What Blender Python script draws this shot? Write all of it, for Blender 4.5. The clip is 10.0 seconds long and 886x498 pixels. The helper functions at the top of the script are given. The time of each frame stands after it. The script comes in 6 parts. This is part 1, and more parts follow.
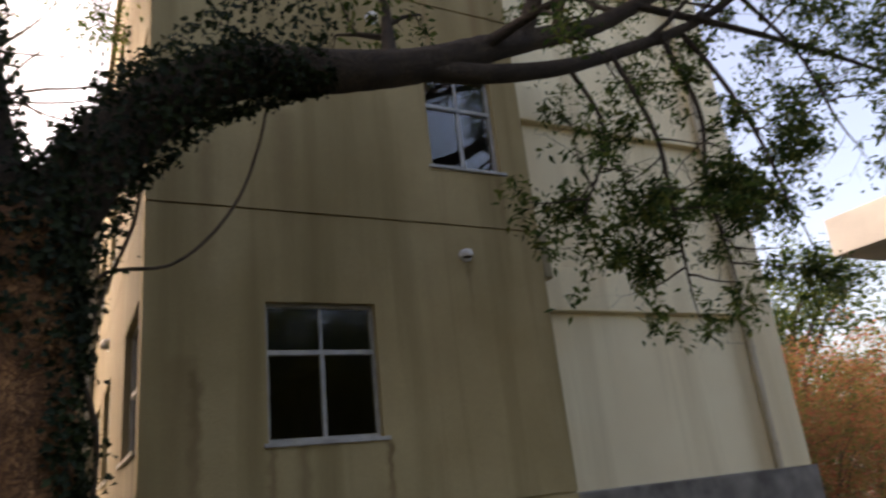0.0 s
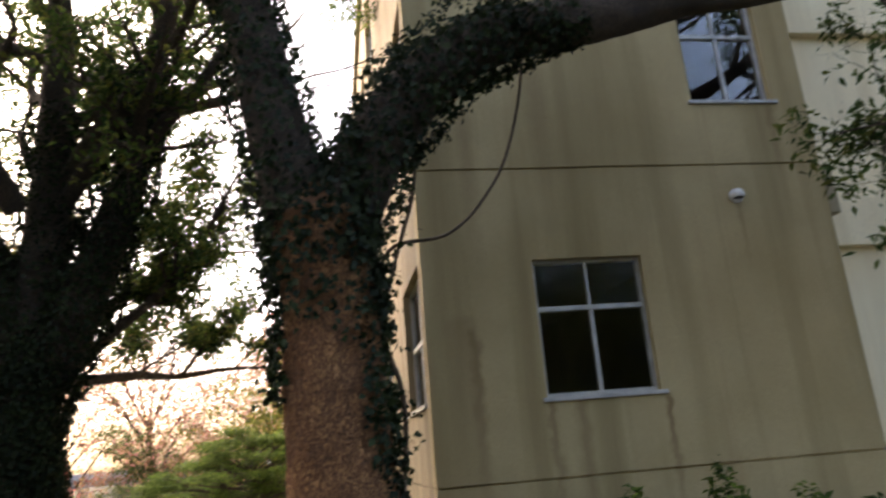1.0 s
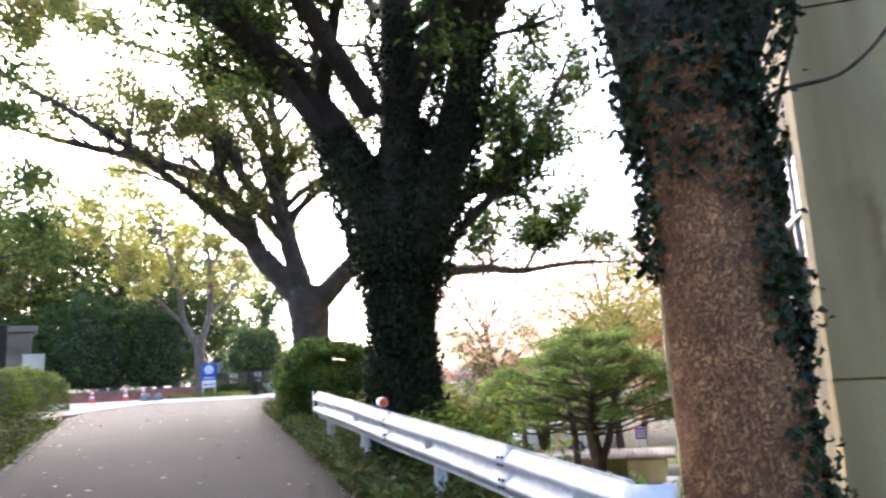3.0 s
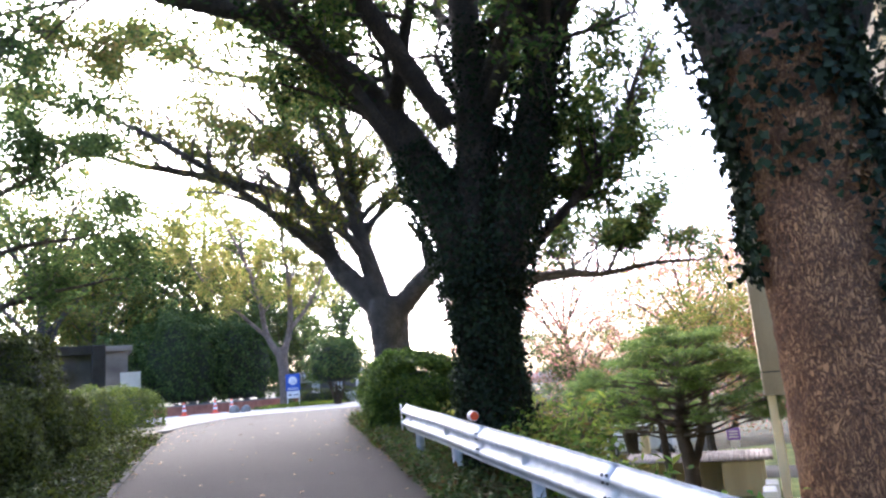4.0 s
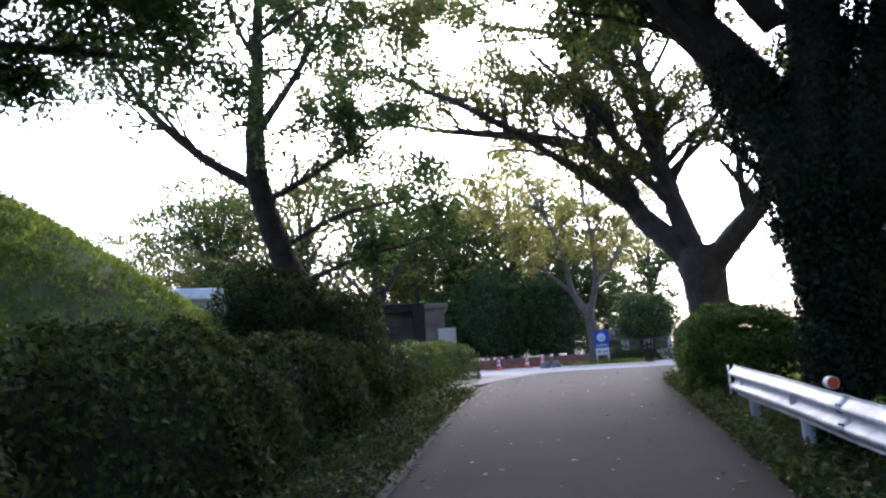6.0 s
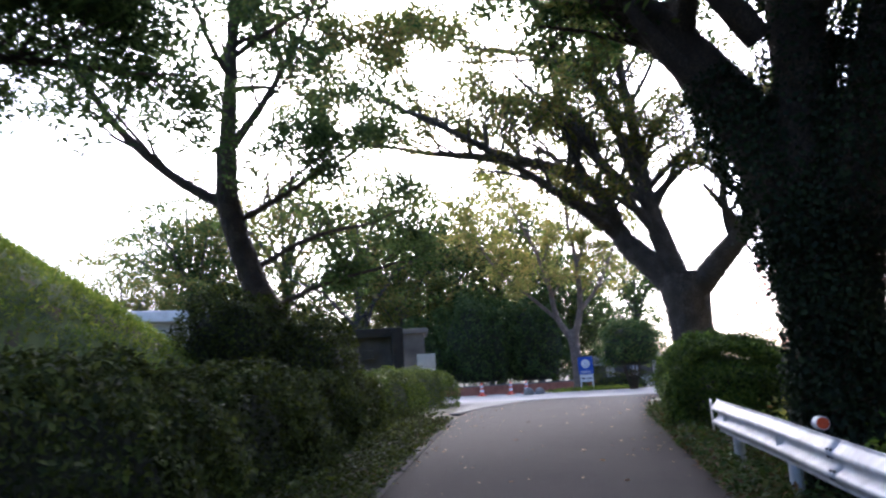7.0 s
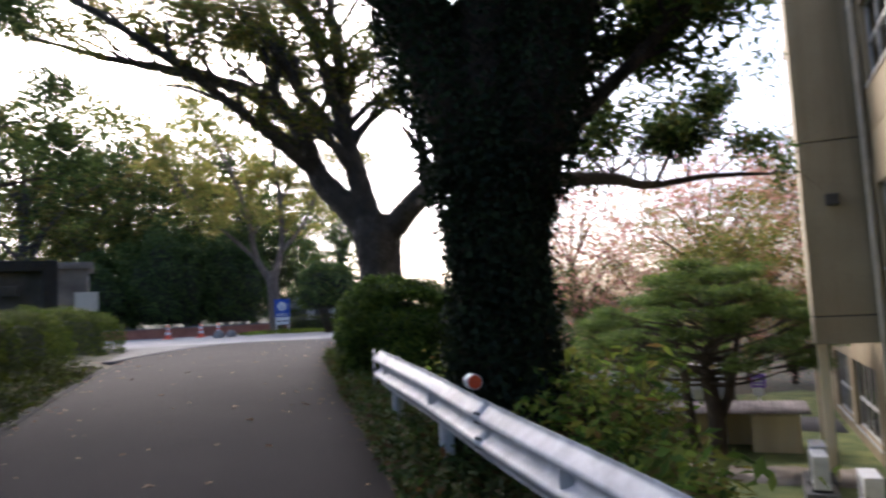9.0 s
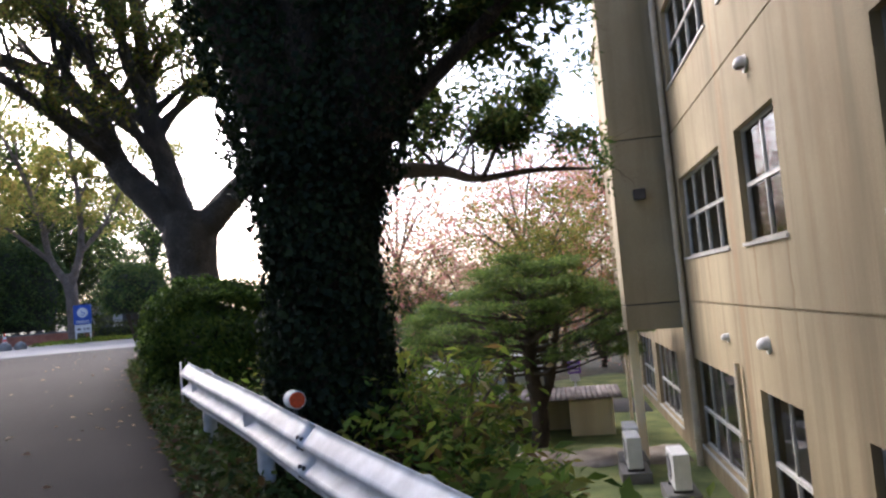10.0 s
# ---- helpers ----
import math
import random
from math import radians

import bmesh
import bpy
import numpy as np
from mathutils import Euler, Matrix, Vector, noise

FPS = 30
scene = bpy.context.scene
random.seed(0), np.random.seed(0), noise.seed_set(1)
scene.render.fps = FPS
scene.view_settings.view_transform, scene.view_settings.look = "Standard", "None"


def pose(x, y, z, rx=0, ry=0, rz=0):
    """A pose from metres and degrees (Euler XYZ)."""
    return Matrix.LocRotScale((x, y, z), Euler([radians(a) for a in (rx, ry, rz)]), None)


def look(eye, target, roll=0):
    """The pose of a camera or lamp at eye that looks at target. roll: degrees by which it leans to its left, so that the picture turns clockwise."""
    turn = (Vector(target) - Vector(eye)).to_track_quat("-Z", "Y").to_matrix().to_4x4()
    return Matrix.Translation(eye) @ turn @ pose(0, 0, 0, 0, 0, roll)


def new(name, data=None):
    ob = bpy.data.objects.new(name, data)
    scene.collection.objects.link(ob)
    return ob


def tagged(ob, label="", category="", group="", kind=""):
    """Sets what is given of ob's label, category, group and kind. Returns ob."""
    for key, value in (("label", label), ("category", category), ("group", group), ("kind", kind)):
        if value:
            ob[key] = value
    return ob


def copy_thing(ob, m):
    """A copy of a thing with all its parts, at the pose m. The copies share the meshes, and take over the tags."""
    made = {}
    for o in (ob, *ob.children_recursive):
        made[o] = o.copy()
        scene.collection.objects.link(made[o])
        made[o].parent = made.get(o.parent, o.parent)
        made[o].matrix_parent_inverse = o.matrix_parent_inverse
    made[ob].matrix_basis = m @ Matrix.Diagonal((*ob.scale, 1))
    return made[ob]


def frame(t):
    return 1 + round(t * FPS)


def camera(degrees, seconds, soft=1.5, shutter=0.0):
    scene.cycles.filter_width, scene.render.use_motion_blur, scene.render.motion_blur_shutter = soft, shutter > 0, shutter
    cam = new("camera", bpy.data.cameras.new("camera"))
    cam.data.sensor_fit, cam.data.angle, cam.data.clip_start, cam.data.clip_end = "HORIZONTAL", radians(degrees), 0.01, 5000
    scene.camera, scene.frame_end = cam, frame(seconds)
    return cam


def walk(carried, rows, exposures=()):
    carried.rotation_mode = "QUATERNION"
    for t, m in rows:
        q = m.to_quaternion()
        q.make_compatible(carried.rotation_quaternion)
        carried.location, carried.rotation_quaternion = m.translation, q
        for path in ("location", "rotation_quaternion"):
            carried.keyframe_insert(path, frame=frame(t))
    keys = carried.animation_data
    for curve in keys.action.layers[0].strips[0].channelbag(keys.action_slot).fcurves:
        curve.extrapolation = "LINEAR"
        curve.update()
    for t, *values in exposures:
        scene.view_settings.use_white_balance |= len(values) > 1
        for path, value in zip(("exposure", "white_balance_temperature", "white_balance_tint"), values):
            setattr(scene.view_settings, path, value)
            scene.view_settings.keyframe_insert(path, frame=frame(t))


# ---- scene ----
cam = camera(63.0, 10.0, 2.3, 0.3)
PATH = [
    (0, (0.628, 0.455, 1.161), (1.545, 2.114, 1.799), -6.3),
    (0.5, (0.487, 0.488, 1.216), (1.092, 2.294, 1.827), -4.7),
    (1, (0.295, 0.553, 1.415), (0.611, 2.454, 1.949), -4.8),
    (1.5, (-0.031, 0.828, 1.28), (0.056, 2.775, 1.731), -2.8),
    (2, (-0.101, 0.887, 1.247), (-0.233, 2.84, 1.659), -2.9),
    (2.5, (-0.149, 0.965, 1.224), (-0.454, 2.906, 1.597), -2.3),
    (3, (-0.185, 1.139, 1.224), (-0.723, 3.033, 1.573), -3.1),
    (3.2, (-0.242, 1.146, 1.252), (-0.857, 3.018, 1.595), -4.3),
    (4.3, (-0.356, 1.186, 1.338), (-1.154, 2.983, 1.705), -3.6),
    (4.5, (-0.403, 1.228, 1.323), (-1.298, 2.99, 1.633), -3.0),
    (5, (-0.603, 1.631, 1.315), (-1.771, 3.22, 1.651), -4.0),
    (5.5, (-0.706, 1.781, 1.333), (-2.083, 3.193, 1.667), -4.1),
    (5.7, (-0.752, 1.835, 1.339), (-2.166, 3.214, 1.652), -3.8),
    (6.8, (-1.015, 2.321, 1.401), (-2.411, 3.705, 1.768), -3.6),
    (7, (-1.034, 2.472, 1.42), (-2.412, 3.871, 1.8), -3.4),
    (7.5, (-1.142, 2.9, 1.392), (-2.33, 4.472, 1.735), -1.8),
    (8, (-1.271, 3.237, 1.446), (-2.338, 4.889, 1.809), -2.0),
    (8.5, (-1.322, 3.617, 1.448), (-2.347, 5.309, 1.744), -2.1),
    (9, (-1.358, 3.966, 1.448), (-2.109, 5.811, 1.629), -2.9),
    (9.5, (-1.461, 4.281, 1.507), (-1.804, 6.243, 1.692), -5.4),
    (10, (-1.524, 4.499, 1.498), (-1.814, 6.473, 1.636), -4.9),
]
EXPOSURES = [(0, 1.9, 8000, 20), (0.5, 2.15, 7700, 18), (1.0, 2.52, 7300, 16), (2.0, 3.3, 6400, 14), (2.5, 3.52, 6100, 14), (4.5, 3.12, 5350, 16), (5.5, 2.36, 5250, 17), (8.5, 2.05, 5500, 16), (9.0, 1.85, 5700, 15), (10, 2.12, 5700, 15)]
walk(cam, [(t, look(e, a, r)) for t, e, a, r in PATH], EXPOSURES)

# ---- world, sun and exposure ----
SUN_DIR = Vector((-0.70, 0.69, 0.66)).normalized()
world = bpy.data.worlds.new("sky")
scene.world = world
world.use_nodes = True
wn = world.node_tree.nodes
sky = wn.new("ShaderNodeTexSky")
sky.sky_type = "NISHITA"
sky.sun_disc = False
sky.sun_elevation = math.asin(SUN_DIR.z)
sky.sun_rotation = math.atan2(SUN_DIR.x, SUN_DIR.y)
sky.air_density, sky.dust_density, sky.ozone_density = 0.8, 5.0, 0.5
wn["Background"].inputs["Strength"].default_value = 0.15
world.node_tree.links.new(sky.outputs[0], wn["Background"].inputs["Color"])
sun = new("sun", bpy.data.lights.new("sun", "SUN"))
sun.data.energy, sun.data.angle, sun.data.color = 0.3, radians(15), (1.0, 0.88, 0.72)
sun.matrix_world = look(SUN_DIR * 60, (0, 0, 0))

# ---- materials ----
def mat(name, c1, c2, scale=4.0, rough=0.8, bump=0.2, fine=60.0, metal=0.0, c3=None, stretch=None, obj_random=0.0):
    """Two-tone surface: broad stains (scale) and fine grain (fine), in metres."""
    m = bpy.data.materials.new(name)
    m.use_nodes = True
    nt = m.node_tree
    n, L = nt.nodes, nt.links
    b = n["Principled BSDF"]
    tc = n.new("ShaderNodeTexCoord")
    mp = n.new("ShaderNodeMapping")
    L.new(tc.outputs["Object"], mp.inputs["Vector"])
    if stretch:
        mp.inputs["Scale"].default_value = stretch
    broad = n.new("ShaderNodeTexNoise")
    broad.inputs["Scale"].default_value, broad.inputs["Detail"].default_value = scale, 6
    L.new(mp.outputs[0], broad.inputs["Vector"])
    ramp = n.new("ShaderNodeValToRGB")
    ramp.color_ramp.elements[0].position, ramp.color_ramp.elements[1].position = 0.36, 0.66
    ramp.color_ramp.elements[0].color, ramp.color_ramp.elements[1].color = (*c1, 1), (*c2, 1)
    if c3:
        e = ramp.color_ramp.elements.new(0.5)
        e.color = (*c3, 1)
    L.new(broad.outputs["Fac"], ramp.inputs["Fac"])
    grain = n.new("ShaderNodeTexNoise")
    grain.inputs["Scale"].default_value, grain.inputs["Detail"].default_value = fine, 4
    L.new(tc.outputs["Object"], grain.inputs["Vector"])
    mul = n.new("ShaderNodeMix")
    mul.data_type, mul.blend_type = "RGBA", "MULTIPLY"
    mul.inputs["Factor"].default_value = 0.45
    L.new(ramp.outputs["Color"], mul.inputs["A"])
    gr = n.new("ShaderNodeValToRGB")
    gr.color_ramp.elements[0].position, gr.color_ramp.elements[1].position = 0.3, 0.7
    gr.color_ramp.elements[0].color, gr.color_ramp.elements[1].color = (0.45, 0.45, 0.45, 1), (1.25, 1.25, 1.25, 1)
    L.new(grain.outputs["Fac"], gr.inputs["Fac"])
    L.new(gr.outputs["Color"], mul.inputs["B"])
    L.new(mul.outputs["Result"], b.inputs["Base Color"])
    b.inputs["Roughness"].default_value, b.inputs["Metallic"].default_value = rough, metal
    if bump:
        bp = n.new("ShaderNodeBump")
        bp.inputs["Strength"].default_value, bp.inputs["Distance"].default_value = bump, 0.02
        L.new(grain.outputs["Fac"], bp.inputs["Height"])
        L.new(bp.outputs[0], b.inputs["Normal"])
    return m


def leaf_mat(name, cols, trans=0.35, rough=0.72):
    """Leaves: each leaf takes its own colour from the ramp; part of the light passes through."""
    m = bpy.data.materials.new(name)
    m.use_nodes = True
    n, L = m.node_tree.nodes, m.node_tree.links
    b = n["Principled BSDF"]
    geo = n.new("ShaderNodeNewGeometry")
    ramp = n.new("ShaderNodeValToRGB")
    els = ramp.color_ramp.elements
    els[0].color, els[1].color = (*cols[0], 1), (*cols[-1], 1)
    for i, c in enumerate(cols[1:-1], 1):
        e = els.new(i / (len(cols) - 1))
        e.color = (*c, 1)
    L.new(geo.outputs["Random Per Island"], ramp.inputs["Fac"])
    tc = n.new("ShaderNodeTexCoord")
    nz = n.new("ShaderNodeTexNoise")
    nz.inputs["Scale"].default_value = 1.7
    L.new(tc.outputs["Object"], nz.inputs["Vector"])
    hs = n.new("ShaderNodeHueSaturation")
    mr = n.new("ShaderNodeMapRange")
    mr.inputs["From Min"].default_value, mr.inputs["From Max"].default_value = 0.3, 0.7
    mr.inputs["To Min"].default_value, mr.inputs["To Max"].default_value = 0.62, 1.55
    L.new(nz.outputs["Fac"], mr.inputs["Value"])
    L.new(mr.outputs[0], hs.inputs["Value"])
    L.new(ramp.outputs["Color"], hs.inputs["Color"])
    L.new(hs.outputs["Color"], b.inputs["Base Color"])
    b.inputs["Roughness"].default_value = rough
    b.inputs["Specular IOR Level"].default_value = 0.22
    tr = n.new("ShaderNodeBsdfTranslucent")
    L.new(hs.outputs["Color"], tr.inputs["Color"])
    mx = n.new("ShaderNodeMixShader")
    mx.inputs[0].default_value = trans
    L.new(b.outputs[0], mx.inputs[1])
    L.new(tr.outputs[0], mx.inputs[2])
    L.new(mx.outputs[0], n["Material Output"].inputs["Surface"])
    return m


def wall_mat(name, base, light, dirt, rust=0.0):
    """Painted render with run-down streaks: noise drawn out along z."""
    m = mat(name, base, light, 0.7, 0.85, 0.12, 90.0)
    n, L = m.node_tree.nodes, m.node_tree.links
    tc = n.new("ShaderNodeTexCoord")
    b = n["Principled BSDF"]
    src = b.inputs["Base Color"].links[0].from_socket
    for k, (sc, lo, hi, amt, col) in enumerate((((1.6, 1.6, 0.10), 0.48, 0.68, 0.75, dirt), ((3.4, 3.4, 0.12), 0.54, 0.74, 0.5, dirt),
                                                ((0.35, 0.35, 0.3), 0.45, 0.7, 0.4, dirt), ((2.3, 2.3, 0.06), 0.60, 0.72, rust, (0.22, 0.12, 0.05)))):
        mp = n.new("ShaderNodeMapping")
        mp.inputs["Scale"].default_value = sc
        mp.inputs["Location"].default_value = (k * 3.7, k * 1.3, k * 2.1)
        L.new(tc.outputs["Object"], mp.inputs["Vector"])
        nz = n.new("ShaderNodeTexNoise")
        nz.inputs["Scale"].default_value, nz.inputs["Detail"].default_value = 1.0, 5
        L.new(mp.outputs[0], nz.inputs["Vector"])
        mr = n.new("ShaderNodeMapRange")
        mr.inputs["From Min"].default_value, mr.inputs["From Max"].default_value = lo, hi
        mr.inputs["To Max"].default_value = amt
        L.new(nz.outputs["Fac"], mr.inputs["Value"])
        mx = n.new("ShaderNodeMix")
        mx.data_type = "RGBA"
        L.new(mr.outputs[0], mx.inputs["Factor"])
        L.new(src, mx.inputs["A"])
        mx.inputs["B"].default_value = (*col, 1)
        src = mx.outputs["Result"]
    L.new(src, b.inputs["Base Color"])
    return m


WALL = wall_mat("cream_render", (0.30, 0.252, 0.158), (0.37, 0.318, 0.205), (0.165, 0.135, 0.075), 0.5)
# Pale render, raised further to paint in the recess's stronger skylight.
WALL_PALE = wall_mat("pale_brightened_render", (0.84, 0.72, 0.48), (0.88, 0.78, 0.54), (0.64, 0.53, 0.33), 0.12)
GROOVE = mat("dark_joint", (0.04, 0.035, 0.03), (0.06, 0.05, 0.04), 8)
PLINTH = mat("stained_concrete", (0.10, 0.09, 0.08), (0.28, 0.26, 0.23), 1.5, 0.9, 0.4)
CONCRETE = mat("old_concrete", (0.11, 0.105, 0.095), (0.22, 0.21, 0.19), 1.2, 0.9, 0.4)
GATE = mat("dark_concrete", (0.045, 0.042, 0.038), (0.11, 0.10, 0.09), 1.5, 0.9, 0.4)
GATE_DARK = mat("blackish_concrete", (0.02, 0.018, 0.016), (0.05, 0.045, 0.04), 1.5, 0.9, 0.4)
PALECONC = mat("pale_concrete", (0.40, 0.40, 0.39), (0.52, 0.51, 0.49), 0.6, 0.85, 0.2)
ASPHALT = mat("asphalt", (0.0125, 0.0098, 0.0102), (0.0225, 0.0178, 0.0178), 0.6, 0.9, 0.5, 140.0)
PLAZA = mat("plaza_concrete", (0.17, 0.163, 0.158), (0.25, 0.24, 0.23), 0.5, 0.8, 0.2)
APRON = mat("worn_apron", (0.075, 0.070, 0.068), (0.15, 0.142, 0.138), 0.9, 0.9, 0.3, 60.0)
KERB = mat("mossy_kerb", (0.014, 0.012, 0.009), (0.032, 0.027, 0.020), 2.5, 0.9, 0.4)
SOIL = mat("leaf_litter_soil", (0.035, 0.026, 0.016), (0.10, 0.065, 0.035), 3.0, 0.95, 0.6, 40.0, c3=(0.05, 0.055, 0.02))
GRASS = mat("grass_ground", (0.03, 0.055, 0.012), (0.09, 0.12, 0.028), 1.2, 0.95, 0.6, 50.0)
# Grass colour raised for the lawn alone, with its bright light painted in.
LAWN = mat("sunlit_lawn", (0.085, 0.115, 0.030), (0.20, 0.22, 0.065), 1.2, 0.95, 0.6, 50.0, c3=(0.13, 0.16, 0.045))
DIRT = mat("trodden_dirt", (0.20, 0.17, 0.135), (0.33, 0.29, 0.24), 1.5, 0.95, 0.4, 40.0)
STEEL = mat("white_galvanised_steel", (0.52, 0.52, 0.525), (0.68, 0.68, 0.685), 3.0, 0.45, 0.0, 9.0, 0.05)
PAINT_W = mat("white_paint", (0.62, 0.62, 0.60), (0.76, 0.76, 0.74), 3.0, 0.5, 0.05)
ALU = mat("window_aluminium", (0.36, 0.36, 0.35), (0.50, 0.50, 0.48), 6.0, 0.4, 0.03, 90, 0.25)
PIPE = mat("pipe_paint", (0.46, 0.39, 0.27), (0.58, 0.50, 0.37), 3.0, 0.6, 0.1)
VINE = mat("vine_stem", (0.05, 0.035, 0.022), (0.11, 0.08, 0.05), 8.0, 0.9, 0.5)
ORANGE = mat("orange_reflector", (0.62, 0.060, 0.004), (0.72, 0.085, 0.006), 8, 0.5, 0.0)
BLUE = mat("blue_sign", (0.02, 0.07, 0.32), (0.03, 0.09, 0.38), 3, 0.4, 0.0)
PURPLE = mat("purple_sign", (0.20, 0.10, 0.42), (0.26, 0.14, 0.5), 3, 0.4, 0.0)
DARK = mat("dark_metal", (0.03, 0.03, 0.03), (0.06, 0.055, 0.05), 6, 0.6, 0.1)
CONE = mat("cone_plastic", (0.62, 0.06, 0.02), (0.75, 0.09, 0.03), 4, 0.5, 0.0)
BRICKRED = mat("red_brick_wall", (0.22, 0.08, 0.05), (0.32, 0.13, 0.08), 3, 0.9, 0.3)
ROOFTIN = mat("rusty_corrugated_roof", (0.10, 0.085, 0.085), (0.22, 0.19, 0.19), 2.5, 0.7, 0.3)
CURTAIN = mat("faded_curtain", (0.36, 0.34, 0.29), (0.55, 0.51, 0.44), 1.5, 0.9, 0.2, stretch=(6, 6, 0.3))
# Room darkness is put into this colour for slabs and inner walls.
INNER = mat("unlit_room_wall", (0.05, 0.048, 0.042), (0.08, 0.075, 0.065), 1, 0.9, 0.1)
L_CAMPHOR = leaf_mat("camphor_leaf", [(0.024, 0.048, 0.015), (0.046, 0.083, 0.022), (0.088, 0.125, 0.030), (0.140, 0.145, 0.034)], 0.50)
L_OLIVE = leaf_mat("autumn_olive_leaf", [(0.046, 0.078, 0.018), (0.104, 0.135, 0.030), (0.205, 0.187, 0.042), (0.150, 0.094, 0.032)], 0.60)
L_YELLOW = leaf_mat("thin_yellow_green_leaf", [(0.10, 0.14, 0.03), (0.20, 0.23, 0.05), (0.32, 0.28, 0.07), (0.30, 0.20, 0.07)], 0.65)
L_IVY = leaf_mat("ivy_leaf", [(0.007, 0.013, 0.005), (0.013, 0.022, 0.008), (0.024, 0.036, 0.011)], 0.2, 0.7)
L_HEDGE = leaf_mat("hedge_leaf", [(0.025, 0.051, 0.010), (0.060, 0.102, 0.017), (0.119, 0.162, 0.025)], 0.4)
L_DARK = leaf_mat("dark_shrub_leaf", [(0.016, 0.022, 0.005), (0.034, 0.045, 0.008), (0.074, 0.088, 0.014)], 0.32)
L_BOX = leaf_mat("sunlit_box_leaf", [(0.022, 0.040, 0.007), (0.052, 0.082, 0.011), (0.125, 0.150, 0.020)], 0.36)
L_HIGH = leaf_mat("high_crown_leaf", [(0.030, 0.050, 0.016), (0.056, 0.088, 0.024), (0.098, 0.130, 0.034)], 0.6)
# Near-black colour stands in for the shade deep inside hedges and shrubs.
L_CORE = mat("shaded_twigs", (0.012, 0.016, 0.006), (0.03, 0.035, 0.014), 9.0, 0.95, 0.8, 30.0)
L_PINE = leaf_mat("pine_needle_clump", [(0.034, 0.066, 0.016), (0.078, 0.125, 0.026), (0.150, 0.190, 0.038)], 0.45, 0.7)
L_RED = leaf_mat("red_maple_leaf", [(0.34, 0.13, 0.115), (0.45, 0.215, 0.185), (0.38, 0.235, 0.125), (0.22, 0.21, 0.08)], 0.54)
L_VERGE = leaf_mat("verge_leaf", [(0.018, 0.035, 0.008), (0.035, 0.065, 0.013), (0.065, 0.085, 0.02), (0.07, 0.04, 0.018)], 0.35)
L_ORANGE = leaf_mat("orange_maple_leaf", [(0.36, 0.09, 0.06), (0.32, 0.14, 0.07), (0.17, 0.17, 0.05), (0.07, 0.12, 0.03)], 0.5)
L_WEED = leaf_mat("weed_leaf", [(0.042, 0.080, 0.014), (0.105, 0.175, 0.026), (0.215, 0.265, 0.042), (0.150, 0.100, 0.035)], 0.56)
L_DRY = leaf_mat("fallen_leaf", [(0.07, 0.035, 0.016), (0.13, 0.075, 0.032), (0.12, 0.08, 0.04), (0.05, 0.026, 0.014)], 0.2, 0.8)
L_FALLEN = leaf_mat("pale_fallen_leaf", [(0.10, 0.05, 0.025), (0.24, 0.15, 0.09), (0.32, 0.22, 0.16), (0.07, 0.04, 0.02)], 0.2, 0.7)
L_GRASS = leaf_mat("grass_blade", [(0.06, 0.10, 0.014), (0.12, 0.17, 0.022), (0.21, 0.23, 0.035)], 0.55)


def glass_mat():
    m = bpy.data.materials.new("window_glass")
    m.use_nodes = True
    n, L = m.node_tree.nodes, m.node_tree.links
    g = n.new("ShaderNodeBsdfGlossy")
    g.inputs["Roughness"].default_value = 0.03
    t = n.new("ShaderNodeBsdfTransparent")
    t.inputs["Color"].default_value = (0.93, 0.95, 0.94, 1)
    fr = n.new("ShaderNodeFresnel")
    fr.inputs["IOR"].default_value = 1.4
    mx = n.new("ShaderNodeMixShader")
    L.new(fr.outputs[0], mx.inputs[0])
    L.new(t.outputs[0], mx.inputs[1])
    L.new(g.outputs[0], mx.inputs[2])
    L.new(mx.outputs[0], n["Material Output"].inputs["Surface"])
    return m


GLASS = glass_mat()
ASPHALT.node_tree.nodes["Principled BSDF"].inputs["Specular IOR Level"].default_value = 0.2


